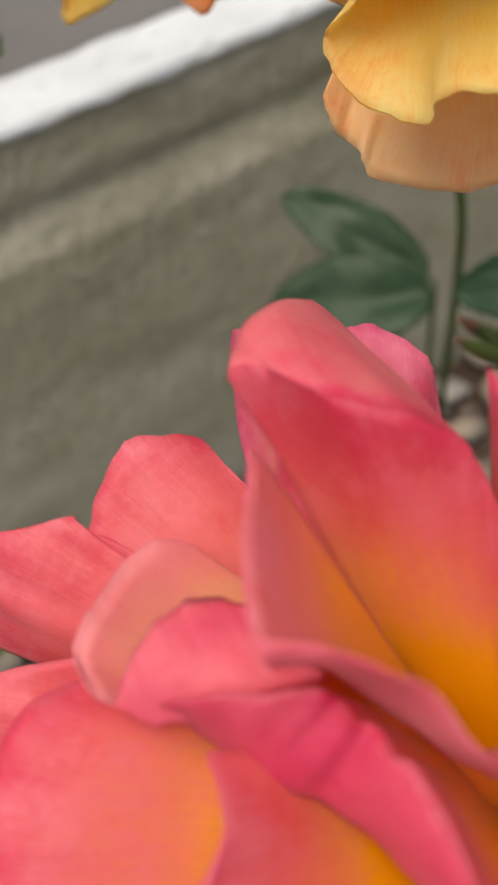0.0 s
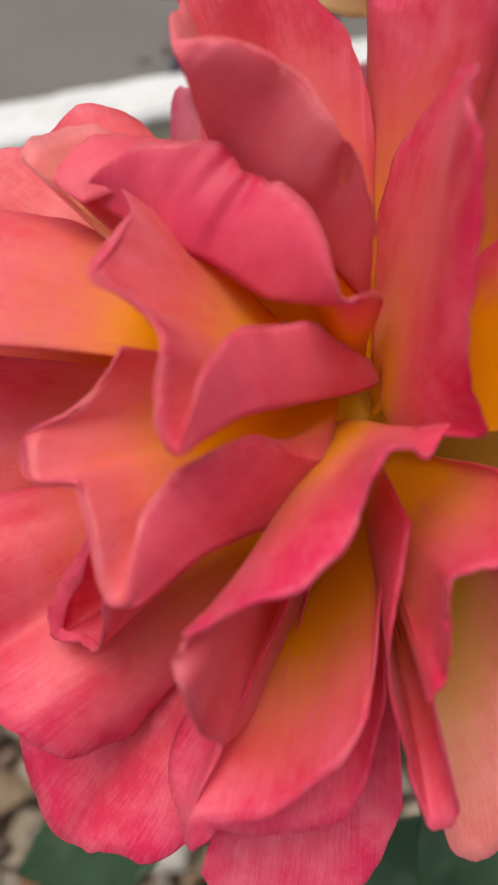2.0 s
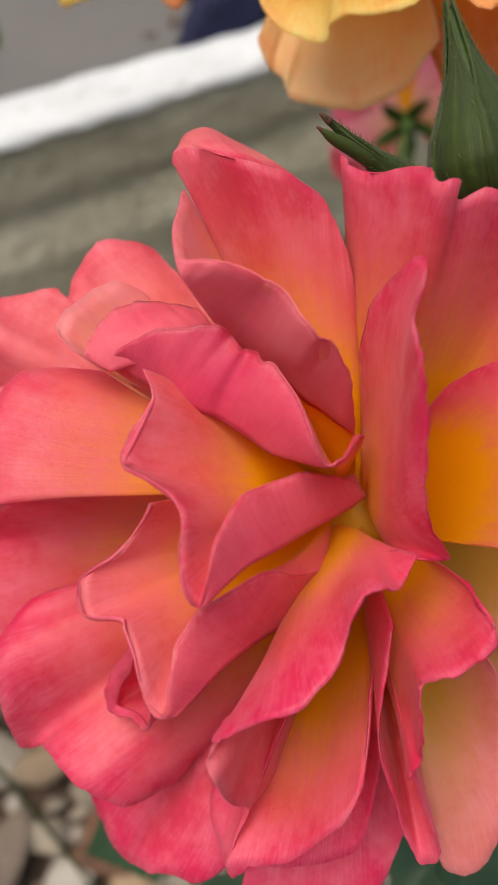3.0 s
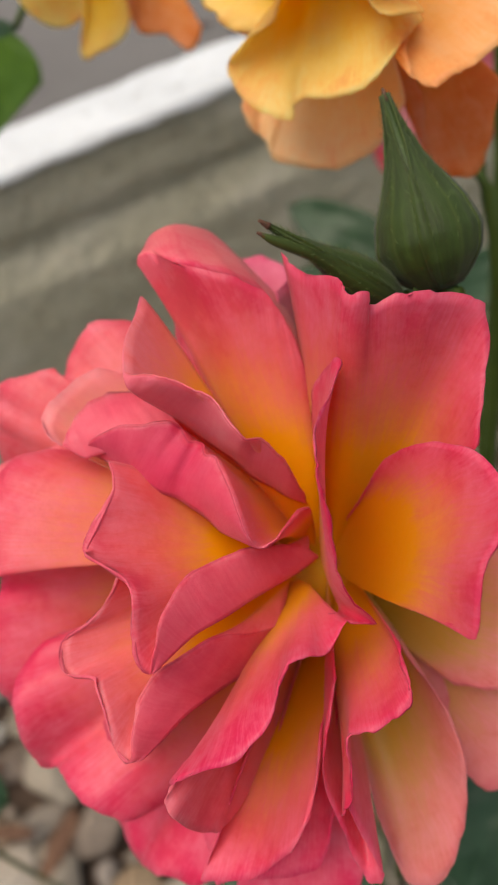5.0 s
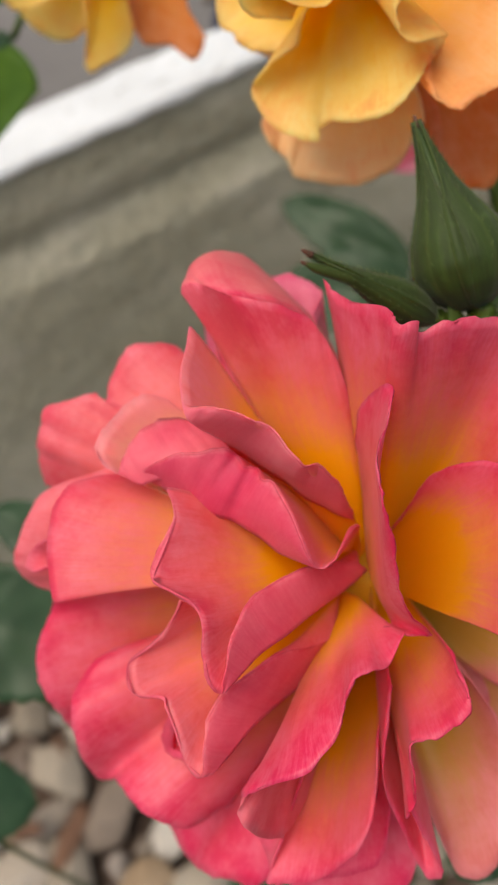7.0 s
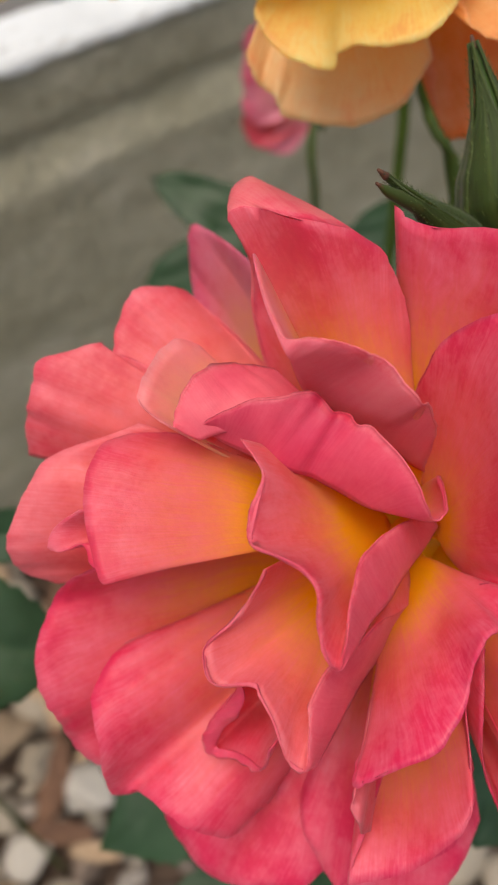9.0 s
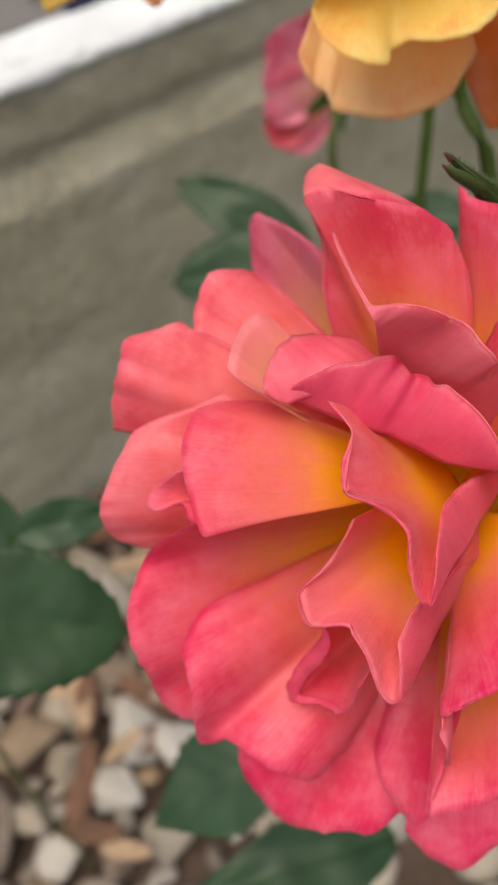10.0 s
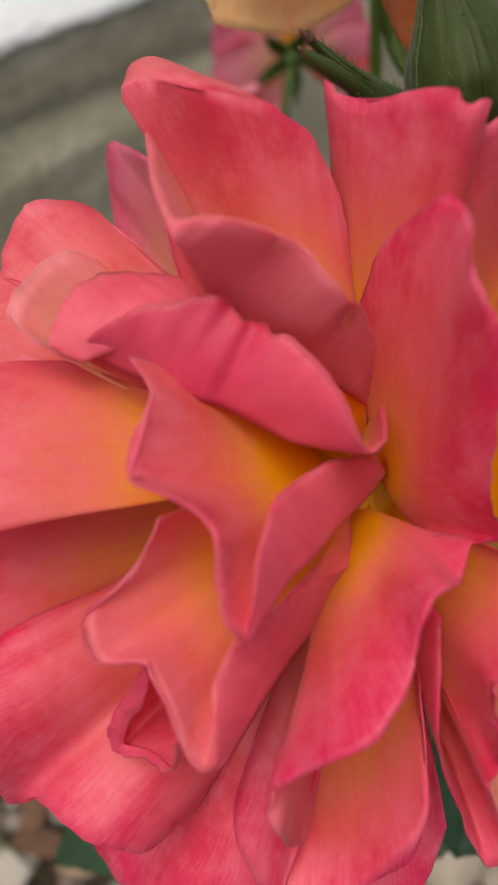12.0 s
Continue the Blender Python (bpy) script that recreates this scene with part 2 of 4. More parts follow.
HAIRY = sepal_material()
HAIR = plain("bud_hair", (0.07, 0.1, 0.03), (0.14, 0.18, 0.06), 300, 0.5)
TIP = plain("dry_tip", (0.05, 0.02, 0.012), (0.12, 0.05, 0.03), 400, 0.7)
SOIL = plain("soil", (0.045, 0.03, 0.022), (0.12, 0.08, 0.06), 30, 0.95, 140, 0.006, 1.0)
BARK = plain("bark_chip", (0.055, 0.027, 0.018), (0.17, 0.09, 0.056), 60, 0.85, 220, 0.002, 0.8)
STRAW = plain("dry_straw", (0.2, 0.13, 0.08), (0.42, 0.3, 0.2), 80, 0.8, 300, 0.001)
CLOTH = plain("navy_cloth", (0.004, 0.005, 0.02), (0.01, 0.012, 0.048), 90, 0.85, 900, 0.001)
# near-black that stands in for shadow in the gap before the slab
SHADED_GAP = plain("shaded_gap", (0.012, 0.011, 0.011), (0.03, 0.028, 0.026), 30, 0.8, 200, 0.002)


def render_coat():
    """Weathered cement render: grey-brown with green-black stains and trowel relief."""
    m, n, l, b = material("cement_render", 0.9)
    co = coords(n)
    stain = noise_node(n, l, scaled(n, l, co, (1.0, 1.0, 1.6)), 9, 6, 0.6)
    grit = noise_node(n, l, co, 160, 6, 0.7)
    col = ramp(n, l, stain, [(0.28, (0.36, 0.33, 0.235)), (0.5, (0.445, 0.41, 0.308)), (0.72, (0.55, 0.51, 0.405))])
    patches = noise_node(n, l, co, 48, 5, 0.7)
    col = mix(n, l, 0.3, col, ramp(n, l, patches, [(0.3, (0.6, 0.6, 0.56)), (0.65, (1.12, 1.12, 1.12))]), "MULTIPLY")
    col = mix(n, l, 0.35, col, ramp(n, l, grit, [(0.25, (0.4, 0.4, 0.37)), (0.6, (1.05, 1.05, 1.05))]), "MULTIPLY")
    l.new(col, b.inputs["Base Color"])
    h = calc(n, l, "ADD", calc(n, l, "MULTIPLY", noise_node(n, l, co, 45, 6, 0.6), 1.0), calc(n, l, "MULTIPLY", grit, 0.35))
    h = calc(n, l, "ADD", h, calc(n, l, "MULTIPLY", noise_node(n, l, co, 95, 4, 0.6), 0.8))
    bump(n, l, b, h, 1.0, 0.008)
    return m


def white_paint():
    """Flaking white masonry paint with dark pits."""
    m, n, l, b = material("white_masonry_paint", 0.75)
    co = coords(n)
    pits = noise_node(n, l, scaled(n, l, co, (0.45, 1.5, 1.0)), 110, 5, 0.7)
    dirt = noise_node(n, l, co, 16, 5)
    col = ramp(n, l, dirt, [(0.3, (0.5, 0.515, 0.53)), (0.65, (0.6, 0.62, 0.64))])
    col = mix(n, l, ramp(n, l, pits, [(0.62, (0, 0, 0)), (0.66, (0.85, 0.85, 0.85))]), col, (0.12, 0.1, 0.08))
    l.new(col, b.inputs["Base Color"])
    bump(n, l, b, calc(n, l, "SUBTRACT", noise_node(n, l, co, 60, 5), calc(n, l, "MULTIPLY", pits, 0.6)), 0.7, 0.004)
    return m


def concrete():
    m, n, l, b = material("driveway_concrete", 0.85)
    co = coords(n)
    f, g = noise_node(n, l, co, 5, 6), noise_node(n, l, co, 220, 4, 0.7)
    col = ramp(n, l, f, [(0.3, (0.105, 0.098, 0.094)), (0.7, (0.145, 0.135, 0.13))])
    col = mix(n, l, 0.25, col, ramp(n, l, g, [(0.3, (0.5, 0.5, 0.5)), (0.6, (1, 1, 1))]), "MULTIPLY")
    l.new(col, b.inputs["Base Color"])
    bump(n, l, b, g, 0.3, 0.002)
    return m


def pebble_material():
    m, n, l, b = material("pebble", 0.7)
    ob = n.new("ShaderNodeObjectInfo")
    co = coords(n)
    tone = ramp(n, l, ob.outputs["Random"], [(0.0, (0.25, 0.21, 0.165)), (0.16, (0.38, 0.33, 0.27)), (0.32, (0.17, 0.14, 0.12)), (0.48, (0.32, 0.23, 0.15)),
                                             (0.64, (0.52, 0.5, 0.47)), (0.82, (0.18, 0.125, 0.1)), (1.0, (0.33, 0.3, 0.25))])
    mott = noise_node(n, l, co, 55, 6, 0.65)
    col = mix(n, l, 0.55, tone, ramp(n, l, mott, [(0.3, (0.45, 0.43, 0.42)), (0.7, (1.05, 1.03, 1.0))]), "MULTIPLY")
    speck = noise_node(n, l, co, 400, 3, 0.7)
    col = mix(n, l, 0.3, col, ramp(n, l, speck, [(0.35, (0.5, 0.48, 0.45)), (0.65, (1, 1, 1))]), "MULTIPLY")
    l.new(col, b.inputs["Base Color"])
    bump(n, l, b, calc(n, l, "ADD", mott, calc(n, l, "MULTIPLY", speck, 0.3)), 0.5, 0.002)
    return m


RENDER, PAINT, CONCRETE, PEBBLE = render_coat(), white_paint(), concrete(), pebble_material()


# ---- building helpers ----
def mesh_of(name, bm, mat, smooth=True):
    me = bpy.data.meshes.new(name)
    bm.normal_update()
    bm.to_mesh(me)
    bm.free()
    if smooth:
        me.polygons.foreach_set("use_smooth", [True] * len(me.polygons))
    me.materials.append(mat)
    return me


def part(name, bm, mat, parent, label="", smooth=True):
    ob = new(name, mesh_of(name, bm, mat, smooth))
    ob.parent = parent
    return tagged(ob, label)


def thing(name, place, label, category, group=""):
    e = new(name)
    e.empty_display_size = 0.01
    e.matrix_basis = Matrix.Translation(place)
    return tagged(e, label, category, group)


def solid(ob, thickness):
    s = ob.modifiers.new("thickness", "SOLIDIFY")
    s.thickness, s.offset = thickness, 0.0
    return ob


def grid_faces(bm, rows, along=None):
    """Quads between rows of points, with each corner's place across and along them."""
    lay = bm.loops.layers.uv.verify()
    vs = [[bm.verts.new(p) for p in row] for row in rows]
    for j in range(len(rows) - 1):
        for i in range(len(rows[0]) - 1):
            f = bm.faces.new((vs[j][i], vs[j][i + 1], vs[j + 1][i + 1], vs[j + 1][i]))
            for loop, (a, c) in zip(f.loops, ((i, j), (i + 1, j), (i + 1, j + 1), (i, j + 1))):
                loop[lay].uv = (a / (len(rows[0]) - 1), along[c] if along else c / (len(rows) - 1))
    return vs


def spline(pts, s):
    """A smooth curve through pts, s from 0 to 1."""
    k = min(int(s * (len(pts) - 1)), len(pts) - 2)
    t = s * (len(pts) - 1) - k
    p1, p2 = pts[k], pts[k + 1]
    p0 = pts[k - 1] if k else p1 * 2 - p2
    p3 = pts[k + 2] if k + 2 < len(pts) else p2 * 2 - p1
    return 0.5 * ((2 * p1) + (p2 - p0) * t + (2 * p0 - 5 * p1 + 4 * p2 - p3) * t * t + (3 * p1 - p0 - 3 * p2 + p3) * t ** 3)


def tube(bm, pts, r0, r1, sides=8, steps=14):
    """A tapered stalk along a smooth curve."""
    rings = []
    for j in range(steps + 1):
        s = j / steps
        p, q = spline(pts, s), spline(pts, min(1, s + 0.02)) - spline(pts, max(0, s - 0.02))
        d = q.normalized()
        a = d.orthogonal().normalized()
        b, r = d.cross(a), r0 + (r1 - r0) * s
        rings.append([bm.verts.new(p + (a * math.cos(k * math.tau / sides) + b * math.sin(k * math.tau / sides)) * r) for k in range(sides)])
    for u, v in zip(rings, rings[1:]):
        for k in range(sides):
            bm.faces.new((u[k], u[(k + 1) % sides], v[(k + 1) % sides], v[k]))
    bm.faces.new(rings[0][::-1])
    bm.faces.new(rings[-1])
    return bm


class Bloom:
    """A flower's own axes: its heart, the way it faces, and its sideways direction."""

    def __init__(self, name, heart, facing, side, mat, label, category="rose", group=""):
        self.c, self.n = Vector(heart), Vector(facing).normalized()
        self.x = (Vector(side) - self.n * Vector(side).dot(self.n)).normalized()
        self.y, self.mat, self.count = self.n.cross(self.x), mat, 0
        self.ob = thing(name, heart, label, category, group)

    def at(self, turn, reach, rise):
        """A place in the bloom: degrees round the heart, and millimetres out from it and up along its axis."""
        a = radians(turn)
        return (self.x * math.cos(a) + self.y * math.sin(a)) * reach * 0.001 + self.n * rise * 0.001

    def petal(self, lip, cup=0.0, belly=0.5, roll=0.15, foot=(0, 0, 0), full=0.75, gold=1.0, crest=0.9, ruffle=0.6, nu=64, nv=26, flap=None, mat=None, label=""):
        """One petal from the bloom's foot to its lip. lip: its edge from one shoulder to the other, as turn, reach and rise.
        cup: how far its belly sags (mm, along the axis); belly: how far out the belly lies; full: how soon it widens; gold: how far the yellow runs up; roll: the turned edge (mm); crest: how high it swells before the lip turns down (mm);
        flap: the edge of a lip that folds over towards the viewer past the crest."""
        self.count += 1
        seed = self.count * 7.31 + self.c.x * 100
        edge = [self.at(*h) for h in lip]
        param = np.linspace(0, 1, len(edge))
        easy = np.polyfit(param, np.array(edge), min(3, len(edge) - 2))
        mid, root = sum(edge, Vector()) / len(edge), self.at(*foot)
        bend = root.lerp(mid, belly) - self.n * cup * 0.001
        wide = sum((q - p).length for p, q in zip(edge, edge[1:])) * 1000 / 70
        rows = []
        for j in range(nv + 1):
            v, row = j / nv, []
            w = min(1.0, v / 0.96)
            spine = root * (1 - w) ** 2 + bend * 2 * w * (1 - w) + mid * w * w
            spread = 0.04 + 0.96 * w ** full
            for i in range(nu + 1):
                u = i / nu
                calm = Vector(sum(c * u ** (len(easy) - 1 - k) for k, c in enumerate(easy)))
                side = calm.lerp(spline(edge, u), w ** 2.5) - mid
                p = spine + side * spread
                if v > 0.5 and not flap:
                    p = p + self.n * crest * 0.001 * math.sin(math.pi * (v - 0.5) / 0.5) * math.sin(math.pi * u) ** 0.5
                if v > 0.96:
                    t = (v - 0.96) / 0.04
                    p = p + ((mid - bend).normalized() * 0.7 * t - self.n * t * t) * roll * 0.001
                q = noise.noise_vector(Vector((u * 2.6 * wide + seed, v * 1.8, seed)))
                r = noise.noise_vector(Vector((u * 8.0 * wide + seed, v * 3.0, seed + 5)))
                e = noise.noise_vector(Vector((u * 24.0 * wide + seed, v * 3.0, seed + 9)))
                nick = noise.noise_vector(Vector((u * 55.0 * wide + seed, v * 2.0, seed + 2)))
                pleat = noise.noise(Vector((u * 12.0 * wide + seed, v * 0.9, seed + 7)))
                p = p + ((q * 1.3 + r * 0.5) * v * v + e * 0.45 * v ** 7 + nick * 0.3 * v ** 14 + self.n * pleat * 0.05 * v) * ruffle * 0.001
                row.append(p)
            rows.append(row)
        along = [(j / nv) ** gold for j in range(nv + 1)]
        if flap:
            brim = [self.at(*h) for h in flap]
            top, nf = rows[-1], 12
            for j in range(1, nf + 1):
                t, row = j / nf, []
                for i in range(nu + 1):
                    u = i / nu
                    end = spline(brim, u)
                    over = (top[i] + end) / 2 + self.n * min(0.0024, 0.2 * (end - top[i]).length)
                    e = noise.noise_vector(Vector((u * 9.0 + seed, t * 2, seed + 3))) * 0.0004 * t
                    row.append(top[i] * (1 - t) ** 2 + over * 2 * t * (1 - t) + end * t * t + e)
                rows.append(row)
            along[-1] = 1.0
            along += [1.04] + [1.3] * (nf - 2) + [2.0]
        bm = bmesh.new()
        grid_faces(bm, rows, along)
        return solid(part("petal", bm, mat or self.mat, self.ob, label), 0.00022)

    def heart(self, rise, radius):
        """The low yellow dome at the flower's middle."""
        bm = bmesh.new()
        rows = [[self.at(a * 15, radius * math.sin(radians(b * 12)) + 0.01, rise - radius * 0.8 * (1 - math.cos(radians(b * 12)))) for a in range(25)] for b in range(9)]
        grid_faces(bm, rows, [0.12] * 9)
        part("flower_centre", bm, self.mat, self.ob)

    def stem(self, pts, r0=0.0022, r1=0.0018):
        """The green calyx cup under the bloom and its stem down to the soil."""
        bm = bmesh.new()
        tube(bm, [self.at(0, 0, -2), self.at(0, 0, -4), self.at(0, 0, -7), self.at(0, 0, -12)], 0.005, 0.0035, 12, 8)
        part("calyx", bm, SEPAL, self.ob)
        for k in range(5):
            leafy = [self.at(k * 72, 3, -6), self.at(k * 72 + 4, 10, -9), self.at(k * 72 + 8, 18, -14)]
            bm = bmesh.new()
            rows = []
            for j in range(9):
                t = j / 8
                across = (self.at(k * 72 + 90, 1, 0) - self.at(0, 0, 0)).normalized()
                wd = 0.003 * math.sin(math.pi * (0.18 + 0.82 * t)) + 0.0002
                rows.append([spline(leafy, t) + across * wd * a - self.n * 0.0006 * (a * a) for a in (-1, -0.5, 0, 0.5, 1)])
            grid_faces(bm, rows)
            solid(part("sepal", bm, SEPAL, self.ob), 0.0004)
        bm = bmesh.new()
        tube(bm, [self.at(0, 0, -11)] + [Vector(p) - self.c for p in pts], r1, r0, 9, 30)
        part("stem", bm, STEM, self.ob)


# ---- the setting ----
WALL_Y, WALL_TOP = 0.5265, 0.4765


def setting_mesh(name, bm, mat, label, parent=None, smooth=True):
    ob = new(name, mesh_of(name, bm, mat, smooth))
    return tagged(ob, label, name.rstrip("_0123456789"), kind="structure")


def swept(profile, x0, x1, step, rough, seed):
    """A profile in y and z drawn along x, with an uneven surface."""
    rows = []
    for x in [-60.0, -12.0, -3.0, -1.2] + [x0 + k * step for k in range(int((x1 - x0) / step) + 1)] + [2.2, 5.0, 14.0, 60.0]:
        row = []
        for y, z in profile:
            q = noise.noise_vector(Vector((x * 14, y * 20 + seed, z * 20))) + noise.noise_vector(Vector((x * 45, y * 45, z * 45 + seed))) * 0.45
            row.append(Vector((x + q.x * rough * 0.5, y + q.y * rough, z + q.z * rough)))
        rows.append(row)
    bm = bmesh.new()
    grid_faces(bm, rows)
    return bm


def sampled(corners, step):
    out = []
    for (y0, z0), (y1, z1) in zip(corners, corners[1:]):
        n = max(1, int(math.hypot(y1 - y0, z1 - z0) / step))
        out += [(y0 + (y1 - y0) * k / n, z0 + (z1 - z0) * k / n) for k in range(n)]
    return out + [corners[-1]]


def build_setting():
    xs = [-300, -60, -12, -3] + [-1.0 + 2.6 * i / 60 for i in range(61)] + [3.5, 12, 60, 300]
    ys = [-300, -60, -12, -3] + [-1.2 + (WALL_Y + 0.03 + 1.2) * j / 60 for j in range(61)]
    rows = [[Vector((x, y, noise.noise(Vector((x * 9, y * 9, 2))) * 0.008 - 0.012)) for x in xs] for y in ys]
    bm = bmesh.new()
    grid_faces(bm, rows)
    ground = setting_mesh("ground", bm, SOIL, "dark damp soil of a flower bed under loose pebbles")
    prof = sampled([(WALL_Y - 0.016, -0.05), (WALL_Y - 0.013, 0.386), (WALL_Y - 0.01, 0.391), (WALL_Y - 0.003, 0.406), (WALL_Y + 0.003, 0.415), (WALL_Y - 0.001, 0.43),
                    (WALL_Y, WALL_TOP - 0.004), (WALL_Y + 0.006, WALL_TOP - 0.001), (WALL_Y + 0.058, WALL_TOP - 0.003), (WALL_Y + 0.066, 0.4)], 0.006)
    setting_mesh("wall", swept(prof, -0.7, 1.5, 0.006, 0.0015, 3), RENDER, "low garden wall of weathered grey cement render with a moulded band")
    cap = sampled([(WALL_Y - 0.003, WALL_TOP - 0.004), (WALL_Y - 0.003, WALL_TOP), (WALL_Y + 0.003, WALL_TOP + 0.003), (WALL_Y + 0.03, WALL_TOP + 0.0035),
                   (WALL_Y + 0.058, WALL_TOP + 0.001), (WALL_Y + 0.064, WALL_TOP - 0.016)], 0.004)
    rows = []
    for x in [-60.0, -12.0, -3.0, -1.2] + [-0.7 + 0.005 * k for k in range(441)] + [2.2, 5.0, 14.0, 60.0]:
        drip = min(0.0, noise.noise(Vector((x * 17, 4, 0))) + 0.25) * 0.012 + noise.noise(Vector((x * 60, 8, 0))) * 0.0015
        row = []
        for i, (y, z) in enumerate(cap):
            q = noise.noise_vector(Vector((x * 30, y * 30, z * 30))) * 0.0012 + noise.noise_vector(Vector((x * 90, y * 90, 3))) * 0.0006
            low = drip if i < 2 else 0.0
            row.append(Vector((x, y + q.y + (noise.noise(Vector((x * 22, 9, 1))) * 0.004 if y > WALL_Y + 0.05 else 0), z + q.z + low * (1 - i * 0.4))))
        rows.append(row)
    bm = bmesh.new()
    grid_faces(bm, rows)
    setting_mesh("trim", bm, PAINT, "white flaking masonry paint along the top of the wall")
    bm = bmesh.new()
    rows = [[Vector((-3 + 8 * i / 40, WALL_Y + 0.06 + 3.4 * (j / 24) ** 2, 0.462 + noise.noise(Vector((i, j, 0))) * 0.001)) for i in range(41)] for j in range(25)]
    grid_faces(bm, rows)
    setting_mesh("pavement", bm, CONCRETE, "smooth grey concrete paving beyond the wall")
    bm = bmesh.new()
    rows = [[Vector((-300 + 600 * i / 4, WALL_Y + 0.06 + 300 * j, 0.452)) for i in range(5)] for j in range(2)]
    grid_faces(bm, rows)
    setting_mesh("road", bm, CONCRETE, "grey paving running on into the distance")
    # a slanting dark strip on the paving, widening towards one end: gap and shadow put in as colour, with a slightly
    # raised slab beyond it
    line = [Vector((-0.25, 1.13, 0)), Vector((0.19, 0.905, 0)), Vector((0.5, 0.757, 0)), Vector((0.72, 0.655, 0))]
    off = Vector((0.43, 0.9, 0))
    for name, mat, near_edge, far_edge, z, label in (("kerb", SHADED_GAP, lambda u: 0.0, lambda u: 0.12 * (1 - u) ** 1.5 + 0.004, 0.4655, "dark strip standing for a shadowed gap slanting across the paving"),
                                                     ("step", CONCRETE, lambda u: 0.12 * (1 - u) ** 1.5 + 0.005, lambda u: 0.6, 0.474, "raised grey slab beyond the dark strip")):
        rows = []
        for i in range(41):
            u = i / 40
            p = spline(line, u)
            a, c = p + off * near_edge(u), p + off * far_edge(u)
            wob = Vector((0, noise.noise(Vector((u * 20, 2, 0))) * 0.003, 0))
            rows.append([a + wob + Vector((0, 0, 0.455)), a + wob + Vector((0, 0, z - 0.002)), a + wob + off * 0.002 + Vector((0, 0, z)), (a + c) / 2 + Vector((0, 0, z)), c + Vector((0, 0, z)), c + Vector((0, 0, 0.455))])
        bm = bmesh.new()
        grid_faces(bm, rows)
        setting_mesh(name, bm, mat, label)
    return ground


GROUND = build_setting()

# ---- the blooms ----
rose = Bloom("rose_bloom", (0.0962, 0.0514, 0.6648), (-0.3902, -0.3097, 0.8671), (0.8090, -0.5649, 0.1623), PINK,
             "large open coral-pink rose with ruffled petals and a yellow heart")
rose.petal([(141, 49.3, 18.3), (137, 51.1, 18.0), (133, 52.8, 16.7), (130, 53.1, 16.2), (127, 51.6, 15.0), (124, 49.4, 12.2), (123, 45.0, 12.0), (122, 40.0, 12.0)], cup=-4, gold=1.0, mat=SALMON)
rose.petal([(160, 57.7, 11.9), (156, 57.8, 15.9), (153, 57.5, 18.8), (150, 57.6, 18.8), (147, 57.7, 19.4), (144, 54.6, 18.8), (141, 51.9, 18.5), (141, 50.0, 18.0), (139, 44.0, 17.0)], cup=-4, ruffle=0.9, gold=0.9, mat=SALMON)
rose.petal([(150, 40.0, 23.5), (159, 50.3, 21.8), (164, 52.8, 22.1), (170, 55.1, 20.7), (174, 56.2, 18.8), (177, 56.0, 14.4), (179, 51.0, 11.0), (180, 46.0, 6.0)], cup=-6, gold=1.0, mat=SALMON)
rose.petal([(149, 33.9, 27.0), (152, 39.0, 28.0), (155, 41.2, 31.0), (159, 42.0, 33.5), (164, 42.3, 33.9), (169, 41.5, 35.0), (175, 40.3, 35.5), (180, 39.0, 35.6), (178, 35.5, 33.0)], cup=-4, gold=0.95, foot=(158, 9, 19))
rose.petal([(177, 40.0, 29.0), (180, 47.5, 20.5), (183, 51.5, 15.5), (187, 54.5, 14.8), (192, 56.8, 14.3), (196, 57.6, 13.0), (199, 57.5, 10.8), (203, 58.8, 6.2), (207, 58.7, 4.1), (210, 57.0, 3.4), (212, 50.0, 3.0)], cup=-2, gold=1.05, ruffle=0.9, mat=ROSE)
rose.petal([(-158, 26.0, 2.0), (-164, 35.0, 5.0), (-167.5, 42.3, 9.5), (-167, 45.3, 14.2), (-163, 48.7, 16.2), (-159, 49.9, 18.5), (-154, 51.6, 17.6), (-150, 54.0, 14.0), (-147, 56.5, 8.7), (-145, 52.8, 11.6), (-141, 51.0, 14.1), (-136, 50.2, 14.9), (-132, 49.5, 12.6), (-129, 48.0, 8.9), (-126, 44.0, 4.0)], cup=-2, gold=1, ruffle=0.8, mat=ROSE)
rose.petal([(-144, 52.0, -3.0), (-141, 56.8, -6.0), (-137, 60.4, -9.0), (-133, 61.3, -8.0), (-128, 61.8, -5.7), (-125, 59.5, -1.5), (-121, 57.0, 1.0), (-116, 55.0, 2.0), (-112, 50.0, 2.0)], cup=-4, gold=0.8, ruffle=0.9, mat=ROSE)
rose.petal([(-128, 38.0, 4.0), (-125, 43.0, 2.0), (-122.5, 47.9, 1.3), (-120, 46.5, 2.5), (-116, 43.0, 4.5), (-112, 38.5, 6.6), (-108, 32.0, 9.0)], cup=-4, gold=0.95, mat=PINK)
rose.petal([(-121, 39.0, 3.0), (-119, 44.6, 4.5), (-115, 48.5, 5.0), (-112, 50.0, 8.0), (-110, 48.9, 10.5), (-108, 45.0, 12.0), (-106, 38.0, 13.0)], cup=-4, gold=0.8, mat=ROSE)
rose.petal([(-110, 47.0, 12.0), (-101, 45.3, 12.0), (-91, 42.0, 12.0), (-85, 31.6, 16.0)], cup=-4, gold=0.8, mat=ROSE)
rose.petal([(-110, 54.7, -2.0), (-105, 58.6, -4.0), (-99, 59.4, -4.0), (-90, 51.2, -2.0), (-84, 42.9, 2.0)], cup=-4, gold=0.8, mat=ROSE)
